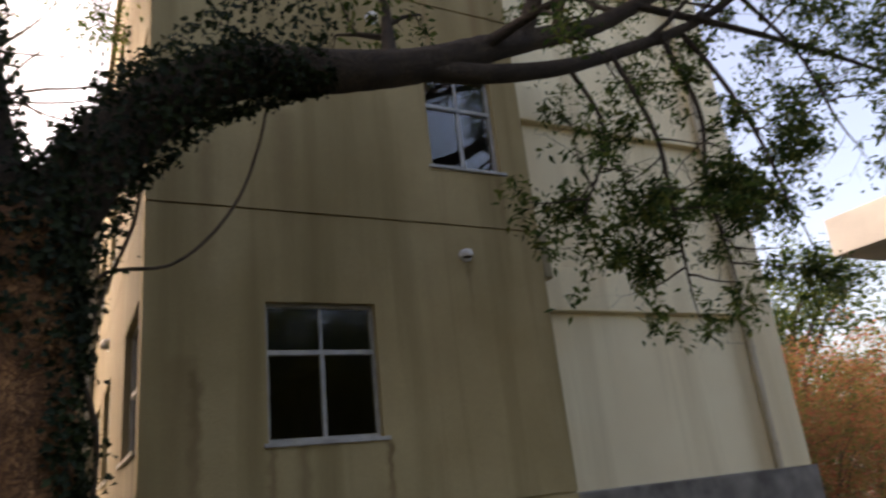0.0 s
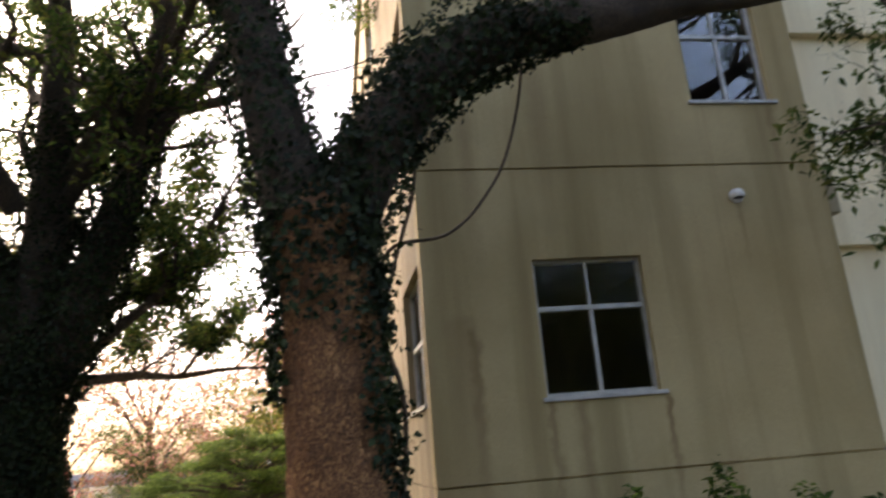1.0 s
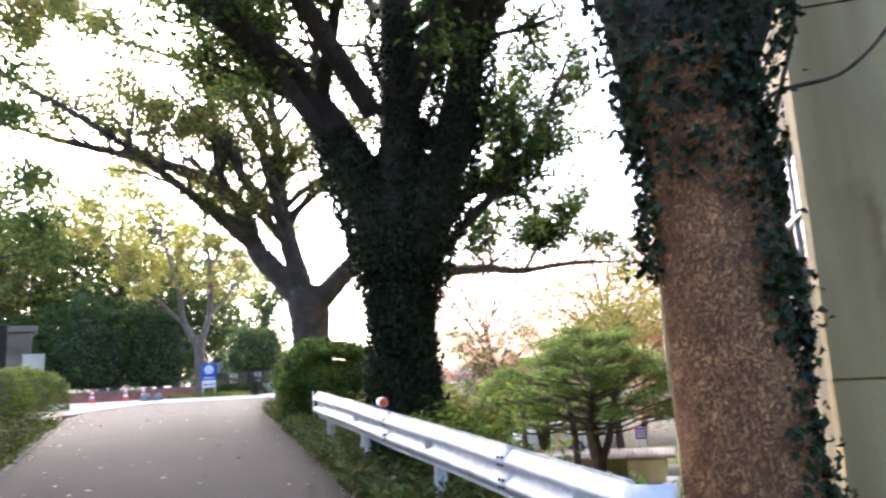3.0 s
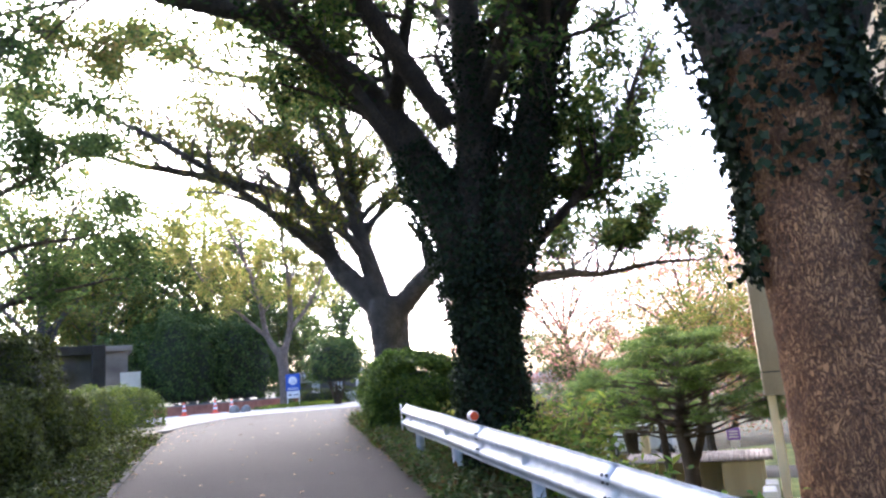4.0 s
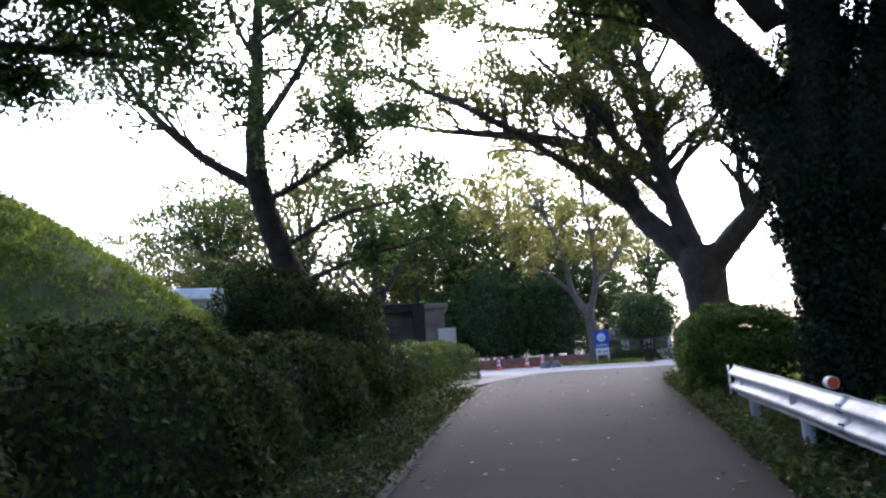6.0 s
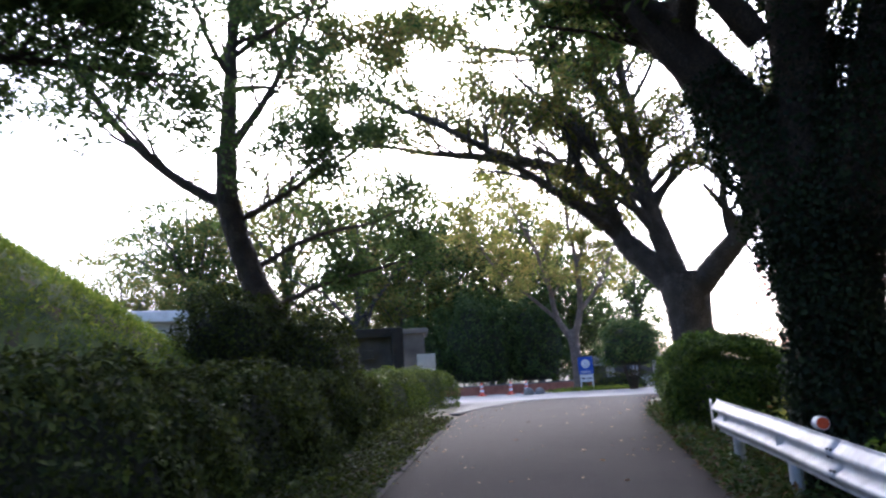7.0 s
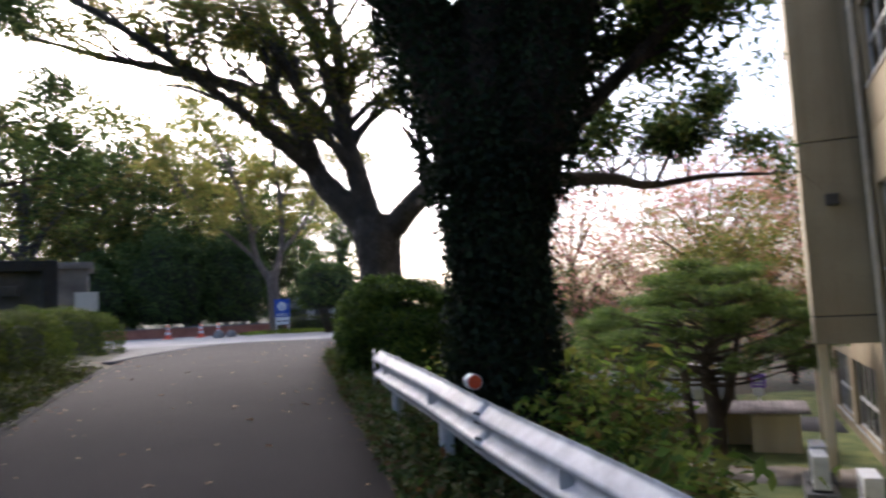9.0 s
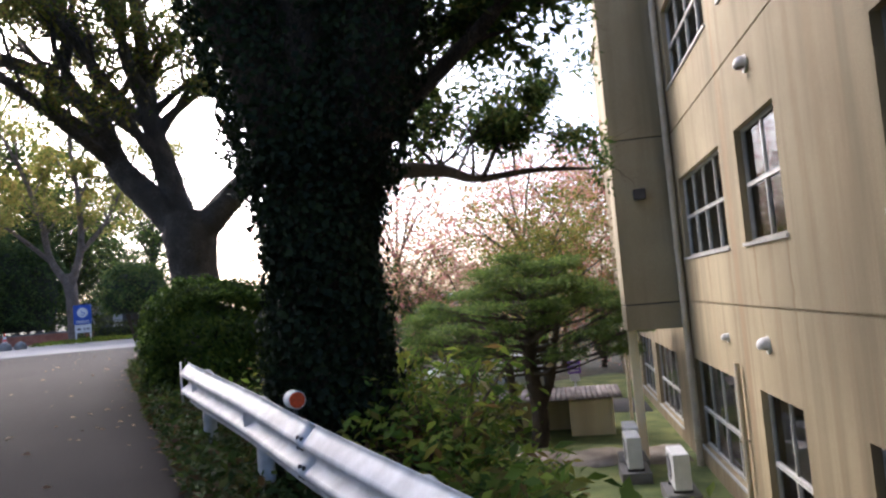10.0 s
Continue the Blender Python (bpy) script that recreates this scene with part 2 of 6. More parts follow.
def add_streaks(m, streaks, axis="X"):
    """Rust and dirt runs, and painted shade, with a place of their own: (x, half width, top, length, strength)."""
    n, L = m.node_tree.nodes, m.node_tree.links
    b = n["Principled BSDF"]
    tc = n.new("ShaderNodeTexCoord")
    sep = n.new("ShaderNodeSeparateXYZ")
    L.new(tc.outputs["Object"], sep.inputs[0])
    wob = n.new("ShaderNodeTexNoise")
    wob.inputs["Scale"].default_value, wob.inputs["Detail"].default_value = 5.0, 4
    L.new(tc.outputs["Object"], wob.inputs["Vector"])
    for x, hw, top, ln, amt in streaks:
        src = b.inputs["Base Color"].links[0].from_socket
        d = n.new("ShaderNodeMath")
        d.operation = "MULTIPLY_ADD"
        d.inputs[1].default_value, d.inputs[2].default_value = 0.22, -0.11 - x
        L.new(wob.outputs["Fac"], d.inputs[0])
        e = n.new("ShaderNodeMath")
        L.new(sep.outputs[axis], e.inputs[0])
        L.new(d.outputs[0], e.inputs[1])
        f = n.new("ShaderNodeMath")
        f.operation = "ABSOLUTE"
        L.new(e.outputs[0], f.inputs[0])
        g = n.new("ShaderNodeMapRange")
        g.inputs["From Min"].default_value, g.inputs["From Max"].default_value = hw, hw * 0.2
        g.inputs["To Max"].default_value = amt
        L.new(f.outputs[0], g.inputs["Value"])
        h = n.new("ShaderNodeMapRange")
        h.inputs["From Min"].default_value, h.inputs["From Max"].default_value = top - ln, top - 0.15 * ln
        L.new(sep.outputs["Z"], h.inputs["Value"])
        k = n.new("ShaderNodeMapRange")
        k.inputs["From Min"].default_value, k.inputs["From Max"].default_value = top + 0.05, top - 0.05
        L.new(sep.outputs["Z"], k.inputs["Value"])
        p = n.new("ShaderNodeMath")
        p.operation = "MULTIPLY"
        L.new(g.outputs[0], p.inputs[0])
        L.new(h.outputs[0], p.inputs[1])
        q = n.new("ShaderNodeMath")
        q.operation = "MULTIPLY"
        L.new(p.outputs[0], q.inputs[0])
        L.new(k.outputs[0], q.inputs[1])
        mx = n.new("ShaderNodeMix")
        mx.data_type = "RGBA"
        L.new(q.outputs[0], mx.inputs["Factor"])
        L.new(src, mx.inputs["A"])
        mx.inputs["B"].default_value = (0.16, 0.100, 0.040, 1)
        L.new(mx.outputs["Result"], b.inputs["Base Color"])
    return m


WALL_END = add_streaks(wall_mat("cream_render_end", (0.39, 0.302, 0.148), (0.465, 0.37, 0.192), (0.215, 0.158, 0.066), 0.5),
                       [(1.95, 0.09, 2.75, 2.6, 0.6), (1.80, 0.26, 2.9, 3.0, 0.35), (2.78, 0.08, 1.86, 2.6, 0.55), (4.22, 0.06, 1.84, 1.6, 0.8), (3.15, 0.12, 1.86, 2.2, 0.4), (3.05, 0.25, 6.2, 2.6, 0.35),
                        (2.05, 0.16, 5.6, 3.0, 0.4), (6.35, 0.08, 5.6, 1.2, 0.5), (5.62, 0.05, 4.2, 1.0, 0.4)])

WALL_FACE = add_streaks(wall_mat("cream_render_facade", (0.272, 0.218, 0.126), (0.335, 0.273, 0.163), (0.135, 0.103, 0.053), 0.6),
                        # The broad first band paints tree shade; dirt runs near it are deepened too.
                        [(12.3, 1.0, 9.5, 13.0, 0.4), (13.15, 0.16, 8.4, 9.0, 0.65), (13.95, 0.06, 1.92, 2.6, 0.75), (11.85, 0.14, 8.4, 8.0, 0.45), (11.2, 0.10, 1.92, 3.0, 0.4), (12.5, 0.22, 4.7, 5.0, 0.3), (15.45, 0.07, 1.92, 2.2, 0.6),
                         (16.35, 0.12, 4.6, 4.4, 0.4), (17.0, 0.08, 1.92, 1.8, 0.5), (18.6, 0.10, 1.92, 1.6, 0.4), (19.6, 0.12, 1.92, 1.9, 0.35), (14.6, 0.07, 0.95, 1.6, 0.4)], "Y")


def bark_mat(name, crack, plate1, plate2, scale=16.0):
    """Bark of uneven plates with dark cracks between them."""
    m = mat(name, plate1, plate2, 3.0, 0.95, 0.0, 45.0)
    n, L = m.node_tree.nodes, m.node_tree.links
    b = n["Principled BSDF"]
    tc = n.new("ShaderNodeTexCoord")
    mp = n.new("ShaderNodeMapping")
    mp.inputs["Scale"].default_value = (1, 1, 0.45)
    L.new(tc.outputs["Object"], mp.inputs["Vector"])
    nz = n.new("ShaderNodeTexNoise")
    nz.inputs["Scale"].default_value, nz.inputs["Detail"].default_value = 7.0, 5
    L.new(mp.outputs[0], nz.inputs["Vector"])
    ad = n.new("ShaderNodeMix")
    ad.data_type, ad.blend_type = "RGBA", "LINEAR_LIGHT"
    ad.inputs["Factor"].default_value = 0.30
    L.new(mp.outputs[0], ad.inputs["A"])
    L.new(nz.outputs["Color"], ad.inputs["B"])
    vo = n.new("ShaderNodeTexVoronoi")
    vo.feature = "DISTANCE_TO_EDGE"
    vo.inputs["Scale"].default_value = scale
    L.new(ad.outputs["Result"], vo.inputs["Vector"])
    mr = n.new("ShaderNodeMapRange")
    mr.inputs["From Max"].default_value = 0.20
    L.new(vo.outputs["Distance"], mr.inputs["Value"])
    src = b.inputs["Base Color"].links[0].from_socket
    mx = n.new("ShaderNodeMix")
    mx.data_type = "RGBA"
    L.new(mr.outputs[0], mx.inputs["Factor"])
    mx.inputs["A"].default_value = (*crack, 1)
    L.new(src, mx.inputs["B"])
    L.new(mx.outputs["Result"], b.inputs["Base Color"])
    hh = n.new("ShaderNodeMath")
    L.new(mr.outputs[0], hh.inputs[0])
    L.new(nz.outputs["Fac"], hh.inputs[1])
    bp = n.new("ShaderNodeBump")
    bp.inputs["Strength"].default_value, bp.inputs["Distance"].default_value = 1.0, 0.03
    L.new(hh.outputs[0], bp.inputs["Height"])
    L.new(bp.outputs[0], b.inputs["Normal"])
    return m


BARK_RED = bark_mat("scaling_red_bark", (0.115, 0.050, 0.020), (0.27, 0.118, 0.044), (0.47, 0.228, 0.088), 22.0)
BARK = bark_mat("rough_bark", (0.03, 0.022, 0.015), (0.06, 0.042, 0.028), (0.12, 0.085, 0.055), 24.0)
BARK_GREY = bark_mat("grey_bark", (0.035, 0.03, 0.025), (0.08, 0.07, 0.058), (0.15, 0.135, 0.11), 20.0)
BARK_PALE = bark_mat("pale_smooth_bark", (0.09, 0.068, 0.050), (0.16, 0.122, 0.092), (0.25, 0.195, 0.15), 12.0)

# ---- mesh helpers ----
def raw(name, V, F, material, parent=None, label="", smooth=False):
    """One mesh object from arrays of corners and triangles or quads."""
    V, F = np.asarray(V, dtype=np.float32).reshape(-1, 3), np.asarray(F, dtype=np.int32)
    k = F.shape[1]
    me = bpy.data.meshes.new(name)
    me.vertices.add(len(V))
    me.vertices.foreach_set("co", V.ravel())
    me.loops.add(F.size)
    me.loops.foreach_set("vertex_index", F.ravel())
    me.polygons.add(len(F))
    me.polygons.foreach_set("loop_start", np.arange(0, F.size, k, dtype=np.int32))
    if smooth:
        me.polygons.foreach_set("use_smooth", np.ones(len(F), dtype=bool))
    me.update(calc_edges=True)
    me.validate()
    me.materials.append(material)
    ob = new(name, me)
    if parent:
        ob.parent = parent
    if label:
        ob["label"] = label
    return ob


def part(name, bm, material, parent=None, label=""):
    """Links a bmesh as one mesh object under a thing or part."""
    me = bpy.data.meshes.new(name)
    bmesh.ops.recalc_face_normals(bm, faces=bm.faces)
    bm.to_mesh(me)
    bm.free()
    me.materials.append(material)
    ob = new(name, me)
    if parent:
        ob.parent = parent
    if label:
        ob["label"] = label
    return ob


def thing(name, label, category, at=(0, 0, 0), group="", kind="", turn=0.0):
    ob = new(name)
    ob.empty_display_size = 0.1
    ob.matrix_basis = pose(*at, 0, 0, turn)
    return tagged(ob, label, category, group, kind)


def box(bm, x0, y0, z0, x1, y1, z1, bevel=0.0):
    r = bmesh.ops.create_cube(bm, size=1)
    vs = r["verts"]
    for v in vs:
        v.co = Vector(((x0 + x1) / 2 + v.co.x * (x1 - x0), (y0 + y1) / 2 + v.co.y * (y1 - y0), (z0 + z1) / 2 + v.co.z * (z1 - z0)))
    if bevel:
        es = list({e for v in vs for e in v.link_edges})
        bmesh.ops.bevel(bm, geom=es, offset=bevel, segments=1, affect="EDGES")
    return bm


def boxed(name, a, b, material, parent=None, bevel=0.004, label=""):
    return part(name, box(bmesh.new(), *a, *b, bevel), material, parent, label)


def tube(pts, radii, sides=9, rough=0.0, rng=None, step=None):
    """A tapered tube along a smooth curve through pts: corners and quads."""
    P, R = np.array(pts, float), np.array(radii, float)
    n = len(P)
    if step and n > 2:
        d = np.r_[0, np.cumsum(np.linalg.norm(np.diff(P, axis=0), axis=1))]
        m = max(n, int(d[-1] / step) + 1)
        u = np.linspace(0, d[-1], m)
        T = np.gradient(P, d, axis=0)
        i = np.clip(np.searchsorted(d, u, side="right") - 1, 0, n - 2)
        h = (d[i + 1] - d[i])[:, None]
        w = ((u - d[i]) / (d[i + 1] - d[i]))[:, None]
        P2 = (2 * w**3 - 3 * w**2 + 1) * P[i] + (w**3 - 2 * w**2 + w) * h * T[i] + (-2 * w**3 + 3 * w**2) * P[i + 1] + (w**3 - w**2) * h * T[i + 1]
        R = np.interp(u, d, R)
        P, n = P2, m
    T = np.gradient(P, axis=0)
    T /= np.linalg.norm(T, axis=1)[:, None] + 1e-9
    ref = np.array([0.0, 0.0, 1.0]) if abs(T[:, 2]).mean() < 0.7 else np.array([1.0, 0.0, 0.0])
    A = np.cross(T, ref)
    A /= np.linalg.norm(A, axis=1)[:, None] + 1e-9
    B = np.cross(T, A)
    ang = np.linspace(0, 2 * np.pi, sides, endpoint=False)
    rad = R[:, None] * np.ones((1, sides))
    if rough and rng is not None:
        rad = rad * (1 + rough * np.cumsum(rng.normal(0, 0.25, (n, sides)), axis=0).clip(-1.2, 1.2) + rough * rng.normal(0, 0.5, (n, sides)))
    V = P[:, None, :] + rad[:, :, None] * (np.cos(ang)[None, :, None] * A[:, None, :] + np.sin(ang)[None, :, None] * B[:, None, :])
    i, j = np.meshgrid(np.arange(n - 1), np.arange(sides), indexing="ij")
    k = (j + 1) % sides
    F = np.stack([i * sides + j, i * sides + k, (i + 1) * sides + k, (i + 1) * sides + j], -1).reshape(-1, 4)
    return V.reshape(-1, 3), F


def joined(meshes):
    V, F, off = [], [], 0
    for v, f in meshes:
        V.append(v)
        F.append(f + off)
        off += len(v)
    return np.concatenate(V), np.concatenate(F)


def leaf_cloud(P, size, rng, up=0.5, aspect=0.42, N=None, droop=0.0):
    """A folded pointed leaf of two triangles at each place of P."""
    n = len(P)
    if N is None:
        N = rng.normal(0, 1, (n, 3))
        N[:, 2] = np.abs(N[:, 2]) + up
    N = N / (np.linalg.norm(N, axis=1)[:, None] + 1e-9)
    T = np.cross(N, rng.normal(0, 1, (n, 3)))
    T /= np.linalg.norm(T, axis=1)[:, None] + 1e-9
    if droop:
        T[:, 2] -= droop
        T /= np.linalg.norm(T, axis=1)[:, None] + 1e-9
    B = np.cross(N, T)
    s = (size * rng.uniform(0.6, 1.3, n))[:, None]
    w = s * aspect
    V = np.stack([P, P + T * s * 0.45 + B * w * 0.5 + N * w * 0.22, P + T * s, P + T * s * 0.45 - B * w * 0.5 + N * w * 0.22], 1).reshape(-1, 3)
    b = np.arange(n)[:, None] * 4
    F = np.concatenate([b + np.array([[0, 1, 2]]), b + np.array([[0, 2, 3]])], 0)
    return V, F


# ---- the lie of the land: s runs up the road, n across it to the lower side ----
SD, ND = np.array([-0.52, 0.854]), np.array([0.854, 0.52])


def xy(s, n):
    return s * SD[0] + n * ND[0], s * SD[1] + n * ND[1]


def smooth01(t):
    t = np.clip(t, 0, 1)
    return t * t * (3 - 2 * t)


def road_z(s):
    s = np.asarray(s, float)
    return -0.27 + 0.055 * (s - 2.0 * np.logaddexp(0, (s - 20) / 2.0))


LOW = -2.6


def edge_right(s):
    return np.interp(s, [-30, 8, 18, 22, 30, 60], [1.55, 1.38, 0.78, 0.9, 1.6, 4.0])


def edge_left(s):
    return np.interp(s, [-30, 8, 12, 18, 22, 27, 34, 60], [-1.8, -1.95, -2.5, -3.25, -3.75, -4.6, -12, -30])


def ground_z(x, y):
    x, y = np.asarray(x, float), np.asarray(y, float)
    s, n = x * SD[0] + y * SD[1], x * ND[0] + y * ND[1]
    z = road_z(s)
    fall = smooth01((n - 2.1) / 3.9) * smooth01((60 - s) / 20)
    z = z * (1 - fall) + LOW * fall
    z = z + 0.25 * smooth01((-n - 3.2) / 3.0) * smooth01((26 - s) / 6)
    z = z + 4.8 * np.exp(-(((s - 11.1) / 5.8) ** 2 + ((n + 12.3) / 5.7) ** 2)) * smooth01((-n - 5.0) / 3.0)
    r = np.hypot(x, y)
    return z + 9.0 * smooth01((r - 90) / 160) * (n < 5)

# ---- ground, road, verge ----
def steps(*spans):
    out = []
    for a, b, d in spans:
        out += list(np.arange(a, b, d))
    return np.array(out + [spans[-1][1]])


def build_ground():
    S = steps((-900, -60, 60), (-60, -14, 4), (-14, 30, 0.5), (30, 70, 2), (70, 130, 10), (130, 900, 70))
    N = steps((-900, -130, 70), (-130, -30, 8), (-30, -8, 1.0), (-8, 9, 0.4), (9, 30, 1.5), (30, 120, 10), (120, 900, 70))
    s, n = np.meshgrid(S, N, indexing="ij")
    x, y = xy(s, n)
    rng = np.random.default_rng(3)
    z = ground_z(x, y) + rng.normal(0, 0.025, x.shape) * (np.abs(n) < 20)
    on_road = (n > edge_left(s) - 0.3) & (n < edge_right(s) + 0.15)
    z = np.where(on_road, road_z(s) - 0.07, z)
    i, j = np.meshgrid(np.arange(len(S) - 1), np.arange(len(N) - 1), indexing="ij")
    w = len(N)
    F = np.stack([i * w + j, i * w + j + 1, (i + 1) * w + j + 1, (i + 1) * w + j], -1).reshape(-1, 4)[:, ::-1]
    ob = raw("ground", np.stack([x, y, z], -1), F, SOIL, smooth=True)
    return tagged(ob, "bare soil with leaf litter and patchy grass, falling as a bank beside the road", "ground", kind="structure")


def strip(name, material, left, right, s0, s1, ds, across, lift, label, category, camber=0.0):
    S = np.arange(s0, s1 + 1e-6, ds)
    V = []
    for s in S:
        a, b = float(left(s)), float(right(s))
        for k in range(across + 1):
            f = k / across
            n = a + (b - a) * f
            x, y = xy(s, n)
            V.append((x, y, float(road_z(s)) + lift + camber * (1 - (2 * f - 1) ** 2)))
    V = np.array(V)
    w = across + 1
    i, j = np.meshgrid(np.arange(len(S) - 1), np.arange(across), indexing="ij")
    F = np.stack([i * w + j, i * w + j + 1, (i + 1) * w + j + 1, (i + 1) * w + j], -1).reshape(-1, 4)
    ob = raw(name, V, F, material, smooth=True)
    md = ob.modifiers.new("thick", "SOLIDIFY")
    md.thickness, md.offset = 0.08, -1
    return tagged(ob, label, category, kind="structure")


ground = build_ground()
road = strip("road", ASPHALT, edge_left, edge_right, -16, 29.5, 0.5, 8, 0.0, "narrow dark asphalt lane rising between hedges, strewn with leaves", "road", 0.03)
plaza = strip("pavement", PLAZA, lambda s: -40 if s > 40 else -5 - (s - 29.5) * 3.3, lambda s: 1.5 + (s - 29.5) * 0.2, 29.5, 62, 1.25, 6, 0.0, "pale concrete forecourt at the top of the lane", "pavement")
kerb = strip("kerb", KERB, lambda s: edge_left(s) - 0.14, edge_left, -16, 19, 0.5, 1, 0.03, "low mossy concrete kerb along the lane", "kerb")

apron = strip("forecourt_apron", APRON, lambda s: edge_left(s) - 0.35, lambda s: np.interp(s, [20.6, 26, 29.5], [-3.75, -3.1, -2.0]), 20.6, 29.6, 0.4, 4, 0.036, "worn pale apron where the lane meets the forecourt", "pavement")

# ---- building ----
def panel(name, o, u, nrm, W, z0, z1, holes, grooves, material, parent, thick=0.25, label=""):
    """An upright wall from o along u, outward nrm, with openings (u0, z0, u1, z1) cut through and level joints at grooves."""
    o, u, nrm = Vector(o), Vector(u), Vector(nrm)
    us = sorted({0.0, W, *[h[0] for h in holes], *[h[2] for h in holes]})
    zs = sorted({z0, z1, *[h[1] for h in holes], *[h[3] for h in holes], *[g - 0.015 for g in grooves], *[g + 0.015 for g in grooves]})
    V, F = [], []

    def quad(*ps):
        b = len(V)
        V.extend(ps)
        F.append((b, b + 1, b + 2, b + 3))

    def P(a, z, d):
        q = o + u * a - nrm * d
        return (q.x, q.y, z)

    def kind(a, z):
        if not (0 < a < W and z0 < z < z1):
            return "out"
        if any(h[0] < a < h[2] and h[1] < z < h[3] for h in holes):
            return "hole"
        return "groove" if any(abs(z - g) < 0.015 for g in grooves) else "wall"

    for a, b in zip(us, us[1:]):
        for c, d in zip(zs, zs[1:]):
            am, cm = (a + b) / 2, (c + d) / 2
            k = kind(am, cm)
            if k in ("hole", "out"):
                continue
            f = 0.04 if k == "groove" else 0.0
            quad(P(a, c, f), P(b, c, f), P(b, d, f), P(a, d, f))
            quad(P(a, c, thick), P(a, d, thick), P(b, d, thick), P(b, c, thick))
            for (p, q, e) in (((a, c), (a, d), (a - 1e-3, cm)), ((b, d), (b, c), (b + 1e-3, cm)), ((a, d), (b, d), (am, d + 1e-3)), ((b, c), (a, c), (am, c - 1e-3))):
                ke = kind(*e)
                if ke in ("hole", "out"):
                    quad(P(*p, f), P(*q, f), P(*q, thick), P(*p, thick))
                elif ke == "groove" and k == "wall":
                    quad(P(*p, 0), P(*q, 0), P(*q, 0.04), P(*p, 0.04))
    return raw(name, V, F, material, parent, label)


def window(o, u, nrm, w, z0, z1, cols, transom, curtain, nm, label):
    """A sliding aluminium window set back in its opening: frame, mullions, transom, panes, sill."""
    win = tagged(new(nm), label, "window", kind="structure")
    o, u, nrm = Vector(o), Vector(u), Vector(nrm)

    def bar(name, a0, za, a1, zb, d0, d1, material, lab="", parent=win):
        bm = bmesh.new()
        bmesh.ops.create_cube(bm, size=1)
        for v in bm.verts:
            q = o + u * (a0 + (v.co.x + 0.5) * (a1 - a0)) - nrm * (d0 + (v.co.y + 0.5) * (d1 - d0))
            v.co = Vector((q.x, q.y, za + (v.co.z + 0.5) * (zb - za)))
        bmesh.ops.bevel(bm, geom=list(bm.edges), offset=0.004, segments=1, affect="EDGES")
        return part(name, bm, material, parent, lab)

    t = 0.045
    bar("frame", 0, z0, w, z0 + t, 0.10, 0.18, ALU)
    bar("frame", 0, z1 - t, w, z1, 0.10, 0.18, ALU)
    bar("frame", 0, z0 + t, t, z1 - t, 0.10, 0.18, ALU)
    bar("frame", w - t, z0 + t, w, z1 - t, 0.10, 0.18, ALU)
    bar("sill", -0.05, z0 - 0.05, w + 0.07, z0 - 0.003, -0.035, 0.12, ALU, "thin pale projecting window sill")
    bar("transom", t, transom - 0.03, w - t, transom + 0.03, 0.095, 0.175, ALU)
    for k in range(1, cols):
        a = w * k / cols
        bar("mullion", a - 0.025, z0 + t, a + 0.025, transom - 0.03, 0.10, 0.17, ALU)
        bar("mullion", a - 0.018, transom + 0.03, a + 0.018, z1 - t, 0.11, 0.165, ALU)
    for k in range(cols):
        a, b = w * k / cols, w * (k + 1) / cols
        for za, zb in ((z0 + 0.02, transom), (transom, z1 - 0.02)):
            p = bar("pane", a + 0.01, za, b - 0.01, zb, 0.132, 0.138, GLASS, "dark reflecting glass")
            p.visible_shadow = False
    if curtain:
        V, F = [], []
        m = int(w / 0.05)
        for k in range(m + 1):
            a = w * k / m
            q = o + u * a - nrm * (0.215 + 0.02 * math.sin(k * 1.7) + 0.01 * math.sin(k * 0.6))
            V += [(q.x, q.y, z0 + 0.02), (q.x, q.y, z1 - 0.05)]
        for k in range(m):
            F.append((2 * k, 2 * k + 2, 2 * k + 3, 2 * k + 1))
        raw("curtain", V, F, CURTAIN, win, "faded grey-green curtain behind the glass", True)
    return win


FX, EY, RY = 1.38, 8.82, 10.70          # facade, end wall and recessed wall
G = [1.0, 4.75, 8.5]                    # level joints
TOP = 12.3
EX = 6.92                               # end wall's far corner
building = tagged(new("school_building"), "weathered cream rendered concrete building with stained walls, three storeys", "building")
end_holes = [(2.75 - FX, 1.90, 4.16 - FX, 3.56), (5.23 - FX, 5.68, 6.42 - FX, 7.32), (2.75 - FX, 9.4, 4.16 - FX, 11.0)]
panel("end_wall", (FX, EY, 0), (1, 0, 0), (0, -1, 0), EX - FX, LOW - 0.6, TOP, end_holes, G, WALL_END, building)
fac = [(11.1, 9.15), (15.85, 13.9), (20.75, 16.9), (12.2, 10.1), (16.0, 14.1), (21.15, 17.1)]
f_holes = []
for z0, z1, k in ((1.95, 3.65, 0), (5.70, 7.40, 0), (9.45, 11.1, 0), (-2.12, -0.25, 3)):
    for far, near in fac[k:k + 3]:
        f_holes.append((near - EY - 0.25, z0, far - EY - 0.25, z1))
f_holes.append((23.5 - EY - 0.25, -2.2, 27.4 - EY - 0.25, -0.35))
f_holes.append((28.2 - EY - 0.25, -2.2, 31.6 - EY - 0.25, -0.35))
FAR = 40.0
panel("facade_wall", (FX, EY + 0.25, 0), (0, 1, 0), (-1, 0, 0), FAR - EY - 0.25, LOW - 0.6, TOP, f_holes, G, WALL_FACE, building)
panel("return_wall", (EX, EY + 0.25, 0), (0, 1, 0), (1, 0, 0), RY - EY - 0.25, LOW - 0.6, TOP, [], G, WALL, building)
RX = 13.95
